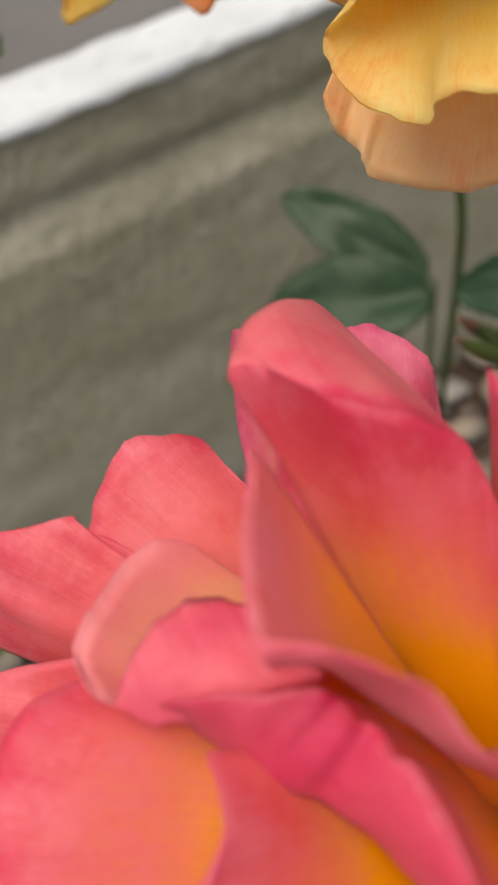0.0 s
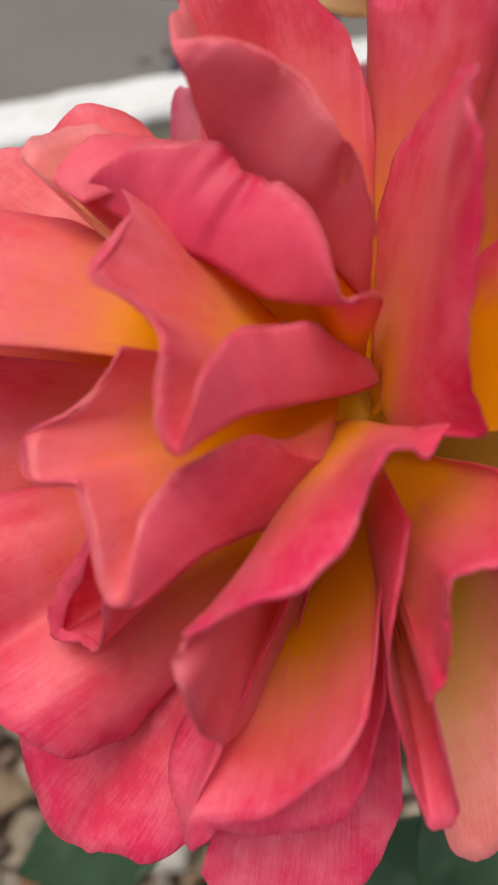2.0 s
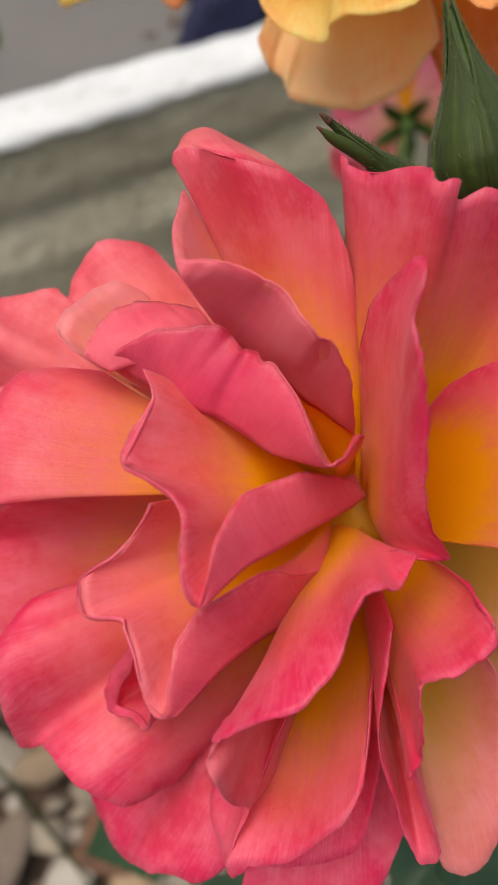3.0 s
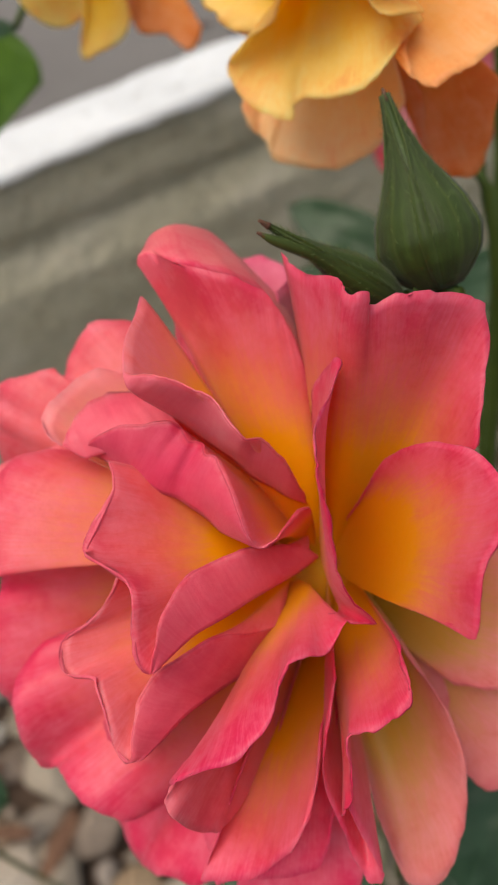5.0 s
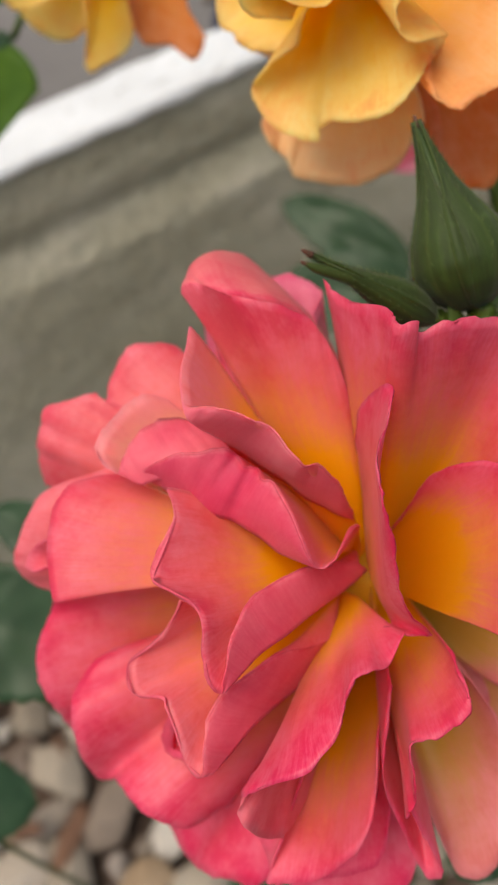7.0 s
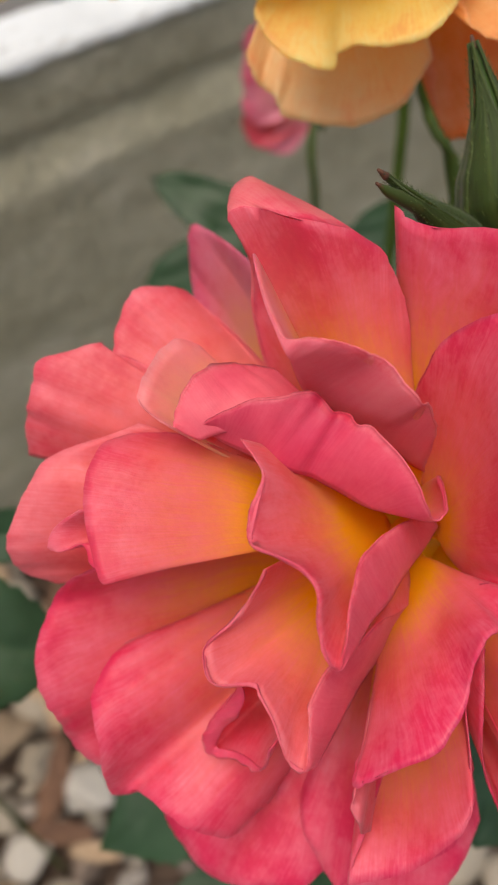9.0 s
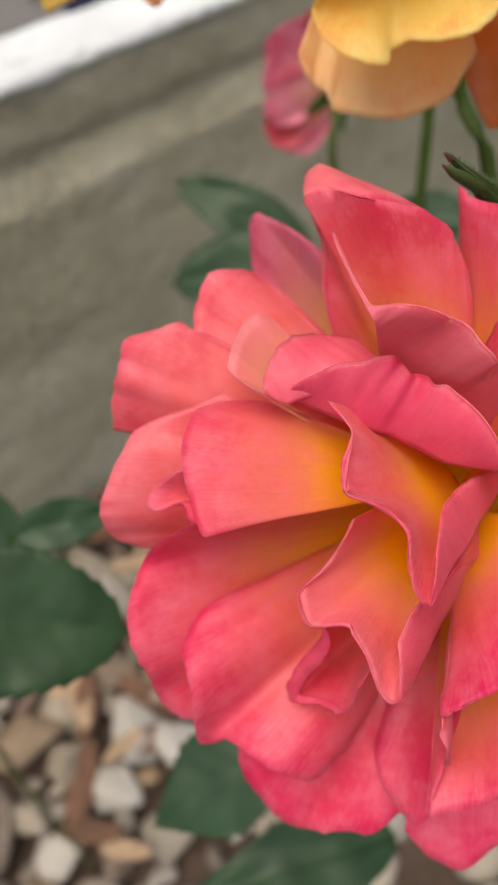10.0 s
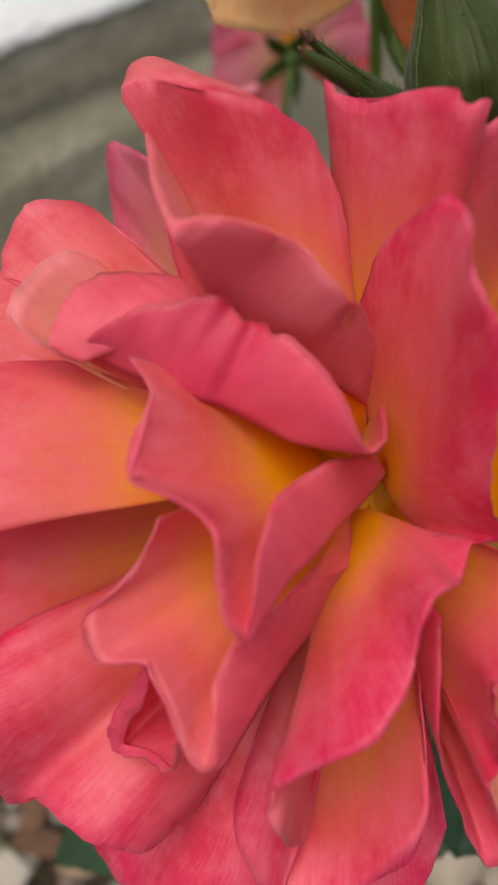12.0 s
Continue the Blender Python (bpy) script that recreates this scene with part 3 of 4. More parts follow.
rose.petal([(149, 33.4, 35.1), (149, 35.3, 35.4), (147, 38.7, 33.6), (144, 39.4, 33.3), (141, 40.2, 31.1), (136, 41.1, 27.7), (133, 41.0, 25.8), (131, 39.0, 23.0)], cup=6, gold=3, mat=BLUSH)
rose.petal([(149, 33.3, 35.2), (145, 33.6, 34.9), (138, 34.0, 33.5), (133, 33.5, 31.0), (129, 31.5, 30.2), (124, 27.5, 31.0)], cup=4, gold=1.2, mat=SALMON, foot=(120, 4, 4),
           flap=[(149.5, 33.1, 35.0), (149, 29.6, 33.5), (144, 26.6, 34.0), (137, 24.5, 34.0), (129, 23.0, 33.0), (123, 22.0, 32.0)])
rose.petal([(147, 30.4, 33.6), (142, 28.2, 36.1), (135, 25.6, 37.7), (130, 23.7, 37.6), (122, 21.9, 37.0), (120, 20.5, 35.8), (120, 18.9, 36.0), (117, 17.5, 35.6), (117, 15.5, 37.1),
            (113, 14.0, 37.6), (110, 9.7, 39.7), (109, 5.7, 40.4), (114, 2.8, 39.1), (102, 1.5, 37.5), (69, 2.1, 36.7), (67, 4.3, 33.7), (71, 6.7, 28.8), (69, 7.7, 25.4)], cup=8, belly=0.6, full=1.0, gold=2.4, foot=(100, 4, 12), mat=PINK,
           flap=[(147, 30.5, 33.2), (147.5, 28.7, 32.5), (148, 26.5, 32.3), (148, 24.3, 32.4), (148, 22.0, 32.5), (148, 20.2, 32.6), (147, 18.0, 32.0), (146.5, 16.6, 31.6), (146, 15.2, 31.3),
                 (146, 13.0, 31.2), (146, 10.5, 31.4), (147, 7.5, 33.0), (145, 4.5, 34.6), (125, 2.2, 36.0), (72, 2.0, 36.3), (67, 4.2, 33.6), (71, 6.6, 28.7), (69, 7.6, 25.3)])
rose.petal([(146, 24.5, 36.5), (149, 22.4, 37.8), (154, 20.3, 40.2), (165, 20.4, 41.5), (175, 20.7, 43.1), (180, 17.6, 43.6), (187, 15.5, 42.6), (197, 15.0, 43.0), (207, 16.6, 42.3), (217, 18.3, 41.9),
            (223, 18.5, 40.9), (219, 16.2, 41.8), (211, 13.7, 42.0), (200, 11.3, 40.5), (186, 9.1, 38.5), (177, 6.6, 34.9), (156, 3.5, 32.1), (109, 1.9, 26.3), (36, 2.7, 21.4)], cup=2, gold=1.45, foot=(150, 4, 20), mat=SALMON,
           flap=[(146, 24.4, 36.4), (149, 22.3, 37.7), (154, 20.2, 40.1), (165, 20.3, 41.4), (175, 20.6, 43.0), (180, 17.5, 43.5), (187, 15.4, 42.5), (197, 15.0, 42.9), (207, 16.6, 42.2), (218, 18.2, 41.7),
                 (223, 18.2, 40.7), (223, 16.4, 40.0), (223, 14.0, 38.3), (223.5, 11.8, 36.4), (225, 9.6, 34.2), (228, 7.2, 31.0), (237, 4.3, 26.5), (284, 1.6, 22.2), (13, 2.7, 19.2)])
rose.petal([(-176, 20.0, 35.8), (-170, 22.3, 35.0), (-165, 25.7, 34.9), (-163, 29.1, 35.8), (-160, 30.2, 36.3), (-155, 30.4, 36.1), (-150, 26.8, 36.8), (-147, 26.7, 37.3), (-139, 28.2, 37.3), (-133, 30.1, 36.0),
            (-128, 30.3, 35.6), (-131, 26.8, 36.7), (-135, 23.7, 36.5), (-137, 20.3, 36.5), (-135, 15.7, 36.3), (-132, 11.9, 33.5), (-122, 9.9, 26.9), (-107, 8.0, 21.4)], cup=2, gold=1.4, foot=(190, 4, 18), mat=SALMON,
           flap=[(-176, 19.9, 35.7), (-170, 22.2, 34.9), (-165, 25.6, 34.8), (-163, 29.0, 35.7), (-160, 30.1, 36.2), (-155, 30.3, 36.0), (-150, 26.7, 36.7), (-147, 26.7, 37.2), (-139, 28.1, 37.2), (-133, 30.0, 35.9),
                 (-127, 29.8, 35.4), (-126, 27.6, 33.3), (-125, 23.6, 31.0), (-123, 20.8, 27.2), (-120, 17.9, 23.4), (-116, 16.3, 19.2), (-113, 13.8, 16.0), (-108, 9.0, 15.0)])
rose.petal([(-108, 11.7, 19.9), (-113, 15.7, 19.8), (-116, 21.0, 22.0), (-117, 26.4, 31.2), (-117, 29.3, 36.0), (-114, 27.4, 36.9), (-108, 24.6, 39.0), (-101, 22.9, 38.8), (-95, 20.2, 38.3), (-91, 17.8, 37.4),
            (-88, 15.4, 37.6), (-80, 12.5, 38.4), (-71, 11.9, 36.6), (-62, 12.2, 32.3), (-44, 11.1, 30.4)], cup=2, gold=1, foot=(230, 4, 16), mat=ROSE, ruffle=0.9)
rose.petal([(124, 30.0, 14.0), (118, 38.0, 19.0), (113, 42.9, 23.3), (113, 45.6, 29.2), (113, 47.3, 31.0), (110, 45.8, 32.5), (106, 42.4, 34.4), (102, 39.9, 35.0), (96, 38.1, 33.4), (91, 36.2, 30.2), (89, 34.3, 28.1), (87, 32.0, 26.6), (85, 28.8, 24.0), (84, 26.0, 20.8)], cup=3, gold=1.1, foot=(90, 3, 12),
           flap=[(124, 30.0, 13.9), (118, 38.0, 18.9), (113, 42.9, 23.2), (113, 45.8, 29.1), (113, 47.7, 30.8), (112, 49.3, 29.4), (110, 51.4, 28.3), (107, 52.9, 25.3), (105, 54.2, 19.8), (103, 54.2, 14.2), (98, 46.0, 12.0), (93, 40.0, 14.0), (88, 33.0, 17.0), (84, 26.0, 20.6)], mat=TIPPED)
rose.petal([(114, 39.6, 35.7), (116, 36.6, 37.7), (119, 31.9, 42.2), (122, 27.0, 44.8), (116, 24.9, 45.0), (111, 22.8, 44.7), (106, 20.7, 44.2), (100, 18.9, 43.3), (96, 16.1, 42.9), (90, 14.2, 42.0), (86, 14.1, 39.5), (83, 13.4, 37.0),
            (79, 12.3, 33.2), (78, 10.8, 29.3), (78, 9.0, 21.6)], cup=9, belly=0.7, gold=2, mat=CORAL, foot=(90, 3, 14),
           flap=[(114, 39.4, 35.5), (116, 36.3, 37.6), (119, 31.5, 42.0), (122.5, 26.4, 44.4), (123, 25.0, 43.0), (123, 24.4, 39.5), (123, 23.2, 32.5), (121, 20.6, 30.0), (116.5, 16.6, 29.5), (113, 14.6, 28.6), (109, 12.6, 28.0), (103, 11.0, 27.0),
                 (95, 9.6, 26.0), (86, 8.8, 24.5), (79, 8.4, 21.5)])
rose.petal([(87, 41.0, 30.0), (82, 37.7, 31.9), (69, 34.2, 40.8), (67, 32.7, 41.6), (63, 33.5, 41.8), (63, 33.1, 38.0), (59, 35.6, 37.0), (54, 38.7, 34.0), (50, 40.8, 31.0), (46, 40.0, 29.0), (38, 34.4, 27.0), (28, 28.8, 26.0)], cup=4, gold=1.3, ruffle=1.1, foot=(20, 3, 8), mat=ROSE)
rose.petal([(82, 20.0, 19.0), (78, 23.0, 26.5), (74, 25.0, 30.0), (68, 25.8, 36.0), (64, 25.4, 39.1), (59, 20.8, 43.7), (56, 17.8, 45.6), (53, 15.5, 47.0), (47, 14.1, 47.4), (43, 13.0, 48.0), (31, 11.2, 45.0), (10, 9.8, 42.0), (-12, 9.6, 38.0), (-28, 11.4, 33.5), (-36, 14.2, 29.0), (-44, 11.8, 28.4), (-54, 9.3, 27.0)],
           cup=2, gold=0.5, ruffle=1.0, foot=(20, 3, 18), mat=ROSE)
rose.petal([(126, 44.0, -4.0), (122.5, 52.0, -6.0), (119.5, 57.5, -6.0), (117.5, 60.0, -3.6), (116, 62.0, -1.8), (114.5, 61.8, 0.0), (113.5, 58.0, 3.0), (112, 52.7, 7.0), (110, 46.0, 10.0)], cup=-6, crest=0.3, mat=MAUVE, gold=1.5)
rose.petal([(104, 56.2, 0.6), (99, 54.6, 0.9), (93, 48.4, 4.0), (92, 40.5, 18.2)], cup=-2, mat=MAUVE)
rose.petal([(44, 11.1, 16.0), (42, 19.0, 24.0), (32, 24.7, 32.0), (21, 28.4, 36.0), (8, 29.0, 40.0), (-4, 25.7, 40.0), (-21, 25.5, 38.0), (-20, 22.5, 34.0)], cup=3, gold=1.7, foot=(0, 3, 10), mat=ROSE)
rose.petal([(-72, 15.3, 24.0), (-84, 25.5, 24.0), (-84, 33.8, 20.0), (-82, 42.4, 16.0), (-78, 41.5, 18.0), (-78, 36.2, 22.0), (-78, 30.2, 26.0)], cup=2, gold=1.3, mat=ROSE)
rose.petal([(-79, 30.8, 26.0), (-73, 28.3, 28.0), (-68, 24.1, 30.0), (-59, 23.7, 31.0), (-49, 23.9, 31.0), (-43, 21.5, 29.0), (-39, 17.1, 24.0)], cup=3, gold=1.6, ruffle=1.9, mat=ROSE)
rose.petal([(-79, 28.8, 10.0), (-79, 40.2, 6.0), (-78, 48.1, 2.0), (-72, 48.9, 1.0), (-64, 42.2, 2.0), (-56, 34.6, 6.0), (-50, 26.1, 8.0), (-48, 20.4, 8.0)], cup=0, gold=1.4, mat=SHADED_PALE)
rose.petal([(-48, 24.9, -4.0), (-61, 39.3, -8.0), (-56, 43.0, -10.0), (-38, 39.0, -8.0), (-20, 30.5, -5.0), (-24, 15.6, -2.0)], cup=-2, gold=1.4, mat=SHADED_PALE)
rose.petal([(-46, 26.0, 3.0), (-36, 32.0, 4.0), (-24, 34.5, 5.0), (-10, 34.0, 7.0), (4, 30.0, 9.0), (14, 24.0, 10.0)], cup=0, gold=2.2, mat=SHADED_PALE)
rose.petal([(-106, 24.0, 23.0), (-110, 38.0, 20.5), (-111, 44.2, 19.3), (-110, 45.0, 20.2), (-105, 43.4, 20.8), (-100, 41.2, 21.9), (-94, 37.1, 24.6), (-90, 33.8, 25.0), (-88, 31.2, 23.4), (-84, 22.0, 21.0)], cup=2, gold=1.9, mat=ROSE)
rose.petal([(-151, 29.7, 25.6), (-148, 33.0, 22.3), (-147, 36.5, 19.4), (-145, 39.3, 16.6), (-142, 41.0, 14.2), (-138, 38.0, 17.3), (-133, 36.5, 21.6), (-135, 32.1, 28.0)], cup=4, ruffle=0.9, gold=0.9, foot=(-140, 14, 12),
           flap=[(-151, 29.6, 25.5), (-146, 30.5, 25.0), (-144, 33.5, 22.0), (-143.5, 37.0, 18.0), (-141.5, 39.8, 15.5), (-138, 37.8, 17.2), (-133, 36.4, 21.5), (-135, 32.0, 27.9)])
rose.petal([(168, 42.0, 34.1), (171, 45.5, 31.7), (174, 46.8, 30.7), (175, 45.4, 30.7), (174, 42.0, 32.4), (177, 41.0, 33.0), (178, 39.6, 34.8)], cup=0, ruffle=0.4, foot=(168, 30, 28))
rose.petal([(-117, 29.3, 35.6), (-116, 31.2, 35.4), (-113, 33.2, 34.0), (-111, 36.2, 27.6), (-109, 37.0, 24.1), (-108, 36.7, 20.2), (-107, 33.0, 14.0)], cup=2, mat=SALMON)
rose.heart(7, 9)
rose.stem([(0.118, 0.075, 0.6), (0.13, 0.09, 0.4), (0.135, 0.095, 0.2), (0.135, 0.095, -0.01)])

near_rose = Bloom("rose_bloom", (0.1574, 0.1400, 0.7155), (-0.5969, -0.7038, 0.3853), (0.7927, -0.5916, 0.1474), AMBER,
                  "open amber-yellow rose with soft peach petal edges")
near_rose.petal([(-127, 12.8, 36.0), (-141, 22.3, 34.9), (-128, 24.9, 36.0), (-107, 25.6, 40.0), (-101, 22.2, 43.8), (-85, 22.1, 47.5), (-67, 22.5, 48.0), (-53, 21.7, 46.0), (-41, 21.7, 36.0)], cup=2, foot=(0, 0, 14), ruffle=1.0)
near_rose.petal([(-132, 29.8, 22.0), (-126, 33.0, 22.0), (-121, 34.1, 21.0), (-117, 33.6, 24.2), (-114, 36.4, 25.0), (-107, 37.0, 26.0), (-96, 36.8, 27.6), (-83, 34.3, 32.0), (-76, 32.2, 32.0), (-67, 29.5, 30.0)], cup=2, foot=(0, 0, 14), ruffle=1.0, mat=PEACH)
near_rose.petal([(-176, 12.4, 20.0), (-197, 23.8, 12.0), (-181, 25.1, 13.0), (-169, 26.1, 14.0), (-163, 23.9, 16.0), (-152, 22.4, 18.0), (-132, 17.4, 20.0)], cup=2, foot=(0, 0, 14), ruffle=1.0)
near_rose.petal([(174, 26.8, 6.0), (190, 25.9, 6.0), (204, 24.4, 6.0), (220, 21.5, 6.0)], cup=2, foot=(0, 0, 14), ruffle=1.0, mat=PEACH)
near_rose.petal([(150, 14.1, 38.0), (179, 10.3, 44.0), (200, 8.0, 46.9), (254, 5.2, 51.5), (289, 4.1, 51.0), (380, 3.4, 46.0)], cup=2, foot=(0, 0, 14), ruffle=1.0)
near_rose.petal([(-10, 17.3, 44.0), (-20, 13.5, 51.0), (-34, 12.8, 52.0), (-42, 14.6, 52.0), (-43, 17.1, 50.0), (-35, 21.2, 42.0)], cup=2, foot=(0, 0, 14), ruffle=1.0)
near_rose.petal([(-51, 21.1, 40.0), (-56, 23.5, 44.0), (-57, 26.7, 46.0), (-54, 29.9, 47.0), (-48, 30.3, 46.0), (-44, 31.3, 44.0), (-38, 33.3, 41.0), (-28, 35.0, 38.0), (-16, 35.0, 36.0), (-4, 32.0, 34.0)], cup=2, foot=(0, 0, 14), ruffle=1.0, mat=HONEY)
near_rose.petal([(-63, 29.7, 20.0), (-68, 37.5, 22.0), (-69, 43.1, 22.0), (-67, 45.9, 21.6), (-60, 47.8, 21.0), (-45, 39.0, 20.0)], cup=2, foot=(0, 0, 14), ruffle=1.0, mat=ORANGE)
for k, t in enumerate((30, 95, 160, 60, 130, 100)):
    r, h = 16 - 2.0 * k, 47 + 0.6 * k
    near_rose.petal([(t - 60, r * 0.7, h - 8), (t - 32, r, h - 1), (t, r * 1.15, h), (t + 32, r * 1.05, h - 2), (t + 60, r * 0.7, h - 8)], cup=5, belly=0.65, foot=(0, 0, 22), ruffle=1.2, nu=28, nv=14)
near_rose.stem([(0.1790, 0.1320, 0.695), (0.1786, 0.1257, 0.6744), (0.1766, 0.1051, 0.6430), (0.175, 0.095, 0.5), (0.17, 0.1, 0.2), (0.17, 0.1, -0.01)])

far_rose = Bloom("rose_bloom", (0.1428, 0.2262, 0.7091), (-0.3861, -0.8750, 0.2921), (0.9205, -0.3859, 0.0607), AMBER,
                 "fading amber rose with hanging orange outer petals")
far_rose.petal([(-150, 15.1, 10.0), (-178, 30.0, 14.0), (-166, 34.5, 16.0), (-156, 35.7, 15.0), (-149, 30.8, 14.0), (-139, 20.4, 10.0)], cup=2)
far_rose.petal([(-160, 31.0, 6.0), (-153, 36.4, 6.0), (-137, 36.5, 6.0), (-125, 30.6, 5.0), (-135, 18.2, 4.0)], cup=2)
far_rose.petal([(-142, 18.1, 10.0), (-124, 27.8, 12.0), (-120, 38.9, 12.0), (-113, 37.1, 11.0), (-99, 30.8, 8.0), (-92, 14.2, 6.0)], cup=2)
far_rose.petal([(-101, 11.4, 12.0), (-95, 30.5, 10.0), (-82, 34.0, 9.0), (-75, 40.4, 10.0), (-67, 36.9, 8.0), (-68, 32.3, 6.0), (-46, 18.6, 4.0)], cup=2, mat=ORANGE)
far_rose.petal([(-152, 7.8, 16.0), (-131, 17.4, 20.0), (-119, 19.1, 20.0), (-97, 17.5, 18.0), (-86, 6.8, 14.0)], cup=2, mat=ORANGE)
for k in range(9):
    t, r = 10 + k * 22, 22 + 9 * (k % 2)
    far_rose.petal([(t - 26, r * 0.8, 6), (t - 14, r * 1.1, 12), (t, r * 1.2, 14), (t + 14, r * 1.1, 12), (t + 26, r * 0.8, 6)], cup=4, belly=0.6, nu=24, nv=12)
far_rose.stem([(0.165, 0.243, 0.722), (0.185, 0.238, 0.742), (0.205, 0.225, 0.748), (0.23, 0.2, 0.73), (0.235, 0.17, 0.6), (0.22, 0.14, 0.3), (0.2, 0.12, -0.01)])

# ---- leaves, buds and stems ----
def leaflet(parent, base, tip, width, up, fold=0.25, droop=0.12, teeth=11, mat=None, point=5.0):
    """One toothed leaflet from its stalk to its point, folded a little along the midrib."""
    base, tip, up = Vector(base) - parent.location, Vector(tip) - parent.location, Vector(up).normalized()
    along = tip - base
    length = along.length
    d = along.normalized()
    side = d.cross(up).normalized()
    nrm = side.cross(d)
    seed, rows, nu, nv = base.x * 300 + base.y * 170, [], 14, 44
    for j in range(nv + 1):
        v = j / nv
        half = 0.5 * width * min(math.sin(math.pi * v ** 0.84) ** 0.58, (1 - v) * point) + 0.0002
        saw = (v * teeth) % 1.0
        row = []
        for i in range(nu + 1):
            a = 2 * i / nu - 1
            jag = 1.0 + (0.085 * (0.5 - saw) if abs(a) > 0.95 else 0.0)
            wave = noise.noise(Vector((a * 1.6 + seed, v * 4, seed))) * 0.05 * length
            h = abs(a) * half * fold - droop * length * (v - 0.3) ** 2 + wave * 0.6 - 0.005 * half * math.cos(v * 40 - abs(a) * 9)
            row.append(base + d * (v * length + (0.012 * length * (0.5 - saw) if abs(a) > 0.95 else 0)) + side * (a * half * jag) + nrm * h)
        rows.append(row)
    bm = bmesh.new()
    grid_faces(bm, rows)
    return solid(part("leaflet", bm, mat or LEAF, parent), 0.0003)


def spray(label, stalk, leaves, mat=None, r=0.0012, point=5.0):
    """A compound rose leaf: a stalk rising from the soil or a cane, with its leaflets."""
    ob = thing("rose_leaf_spray", stalk[0], label, "rose leaf", "leaf sprays of the rose bush")
    bm = bmesh.new()
    tube(bm, [Vector(p) - ob.location for p in stalk], r * 1.4, r, 8, 24)
    part("stalk", bm, STEM, ob)
    for base, tip, width, up in leaves:
        leaflet(ob, base, tip, width, up, mat=mat, point=point)
        end = Vector(stalk[-1])
        gap = Vector(base) - end
        if gap.length > 0.003:
            bm = bmesh.new()
            near = min((spline([Vector(p) for p in stalk], k / 40) for k in range(41)), key=lambda q: (q - Vector(base)).length)
            tube(bm, [near - ob.location, (near + Vector(base)) / 2 + Vector((0, 0, 0.002)) - ob.location, Vector(base) - ob.location], 0.0009, 0.0006, 6, 8)
            part("leaf_stalk", bm, STEM, ob)
    return ob


def green_bud(base, tip, width, stem_pts, label, fork=None):
    """A closed bud: a swollen hip-shaped body wrapped by five ridged sepals that run out into thin dry points."""
    base, tip = Vector(base), Vector(tip)
    ob = thing("rose_bud", base, label, "rose bud", "green buds of the rose bush")
    d = (tip - base).normalized()
    length = (tip - base).length
    x = d.orthogonal().normalized()
    y = d.cross(x)

    shape = ((0, 0.3), (0.05, 0.58), (0.14, 0.88), (0.26, 1.0), (0.4, 0.86), (0.54, 0.56), (0.67, 0.31), (0.8, 0.17), (0.91, 0.085), (1, 0.03))
    k_w = width / 0.0155

    def girth(s):
        return float(np.interp(s, [a for a, _ in shape], [c for _, c in shape])) * width * 0.5

    bm = bmesh.new()
    rings = []
    for j in range(25):
        s = j / 24 * 0.98
        rings.append([d * s * length + (x * math.cos(k * math.tau / 30) + y * math.sin(k * math.tau / 30)) * girth(s) * 0.95 for k in range(31)])
    grid_faces(bm, rings)
    part("bud_body", bm, SEPAL, ob)
    for k in range(5):
        bm, rows = bmesh.new(), []
        for j in range(33):
            s = j / 32
            reach = radians(43) * (1 - 0.93 * max(0, (s - 0.55) / 0.45) ** 0.8)
            row = []
            for i in range(11):
                a = 2 * i / 10 - 1
                ang = k * math.tau / 5 + a * reach + 0.25 * s
                ridge = (0.00035 * (1 - abs(a)) + noise.noise(Vector((k * 3 + a * 2, s * 5, 1))) * 0.0003) * k_w * (1.1 - s)
                lift = (0.0002 + 0.0004 * abs(a) ** 3) * k_w
                row.append(d * s * length + (x * math.cos(ang) + y * math.sin(ang)) * (girth(s) + ridge + lift))
            rows.append(row)
        grid_faces(bm, rows)
        sep = solid(part("sepal", bm, HAIRY, ob), 0.0004)
        bm = bmesh.new()
        for j in range(34):
            s, sg = 0.22 + 0.021 * j + 0.008 * noise.noise(Vector((j * 3.1, k, 2))), (-1) ** j
            edge = radians(43) * (1 - 0.93 * max(0, (s - 0.55) / 0.45) ** 0.8)
            ang = k * math.tau / 5 + sg * edge * (1 if j % 3 else 0.5 * noise.noise(Vector((j * 1.7, k * 2.3, 5)))) + 0.25 * s
            p = d * s * length + (x * math.cos(ang) + y * math.sin(ang)) * (girth(s) + 0.0004 * k_w)
            side = (y * math.cos(ang) - x * math.sin(ang)) * noise.noise(Vector((j * 2.2, k, 9)))
            out = ((x * math.cos(ang) + y * math.sin(ang)) * 0.7 + d * 0.5 + side * 0.9) * (0.8 + 0.5 * noise.noise(Vector((j, k * 4, 3))))
            tube(bm, [p, p + out * 0.0006, p + out * 0.001 + d * 0.0004], 0.00006, 0.00002, 4, 4)
        part("fringe", bm, HAIR, sep, "pale bristly hairs")
    bm = bmesh.new()
    tube(bm, [d * length * 0.965, d * length, d * (length + 0.0009)], 0.00055, 0.0002, 7, 5)
    part("dry_tip", bm, TIP, ob, "dry brown point")
    if fork:
        # a second sepal point that parts from the rest
        end = Vector(fork) - base
        bm = bmesh.new()
        tube(bm, [d * length * 0.35, d * length * 0.55 + end * 0.08, end * 0.85 + d * length * 0.05, end], width * 0.3, 0.0003, 8, 12)
        limb = part("sepal", bm, HAIRY, ob)
        bm = bmesh.new()
        tube(bm, [end * 0.985, end, end * 1.03], 0.0004, 0.0002, 6, 4)
        part("dry_tip", bm, TIP, limb, "dry brown point")
    bm = bmesh.new()
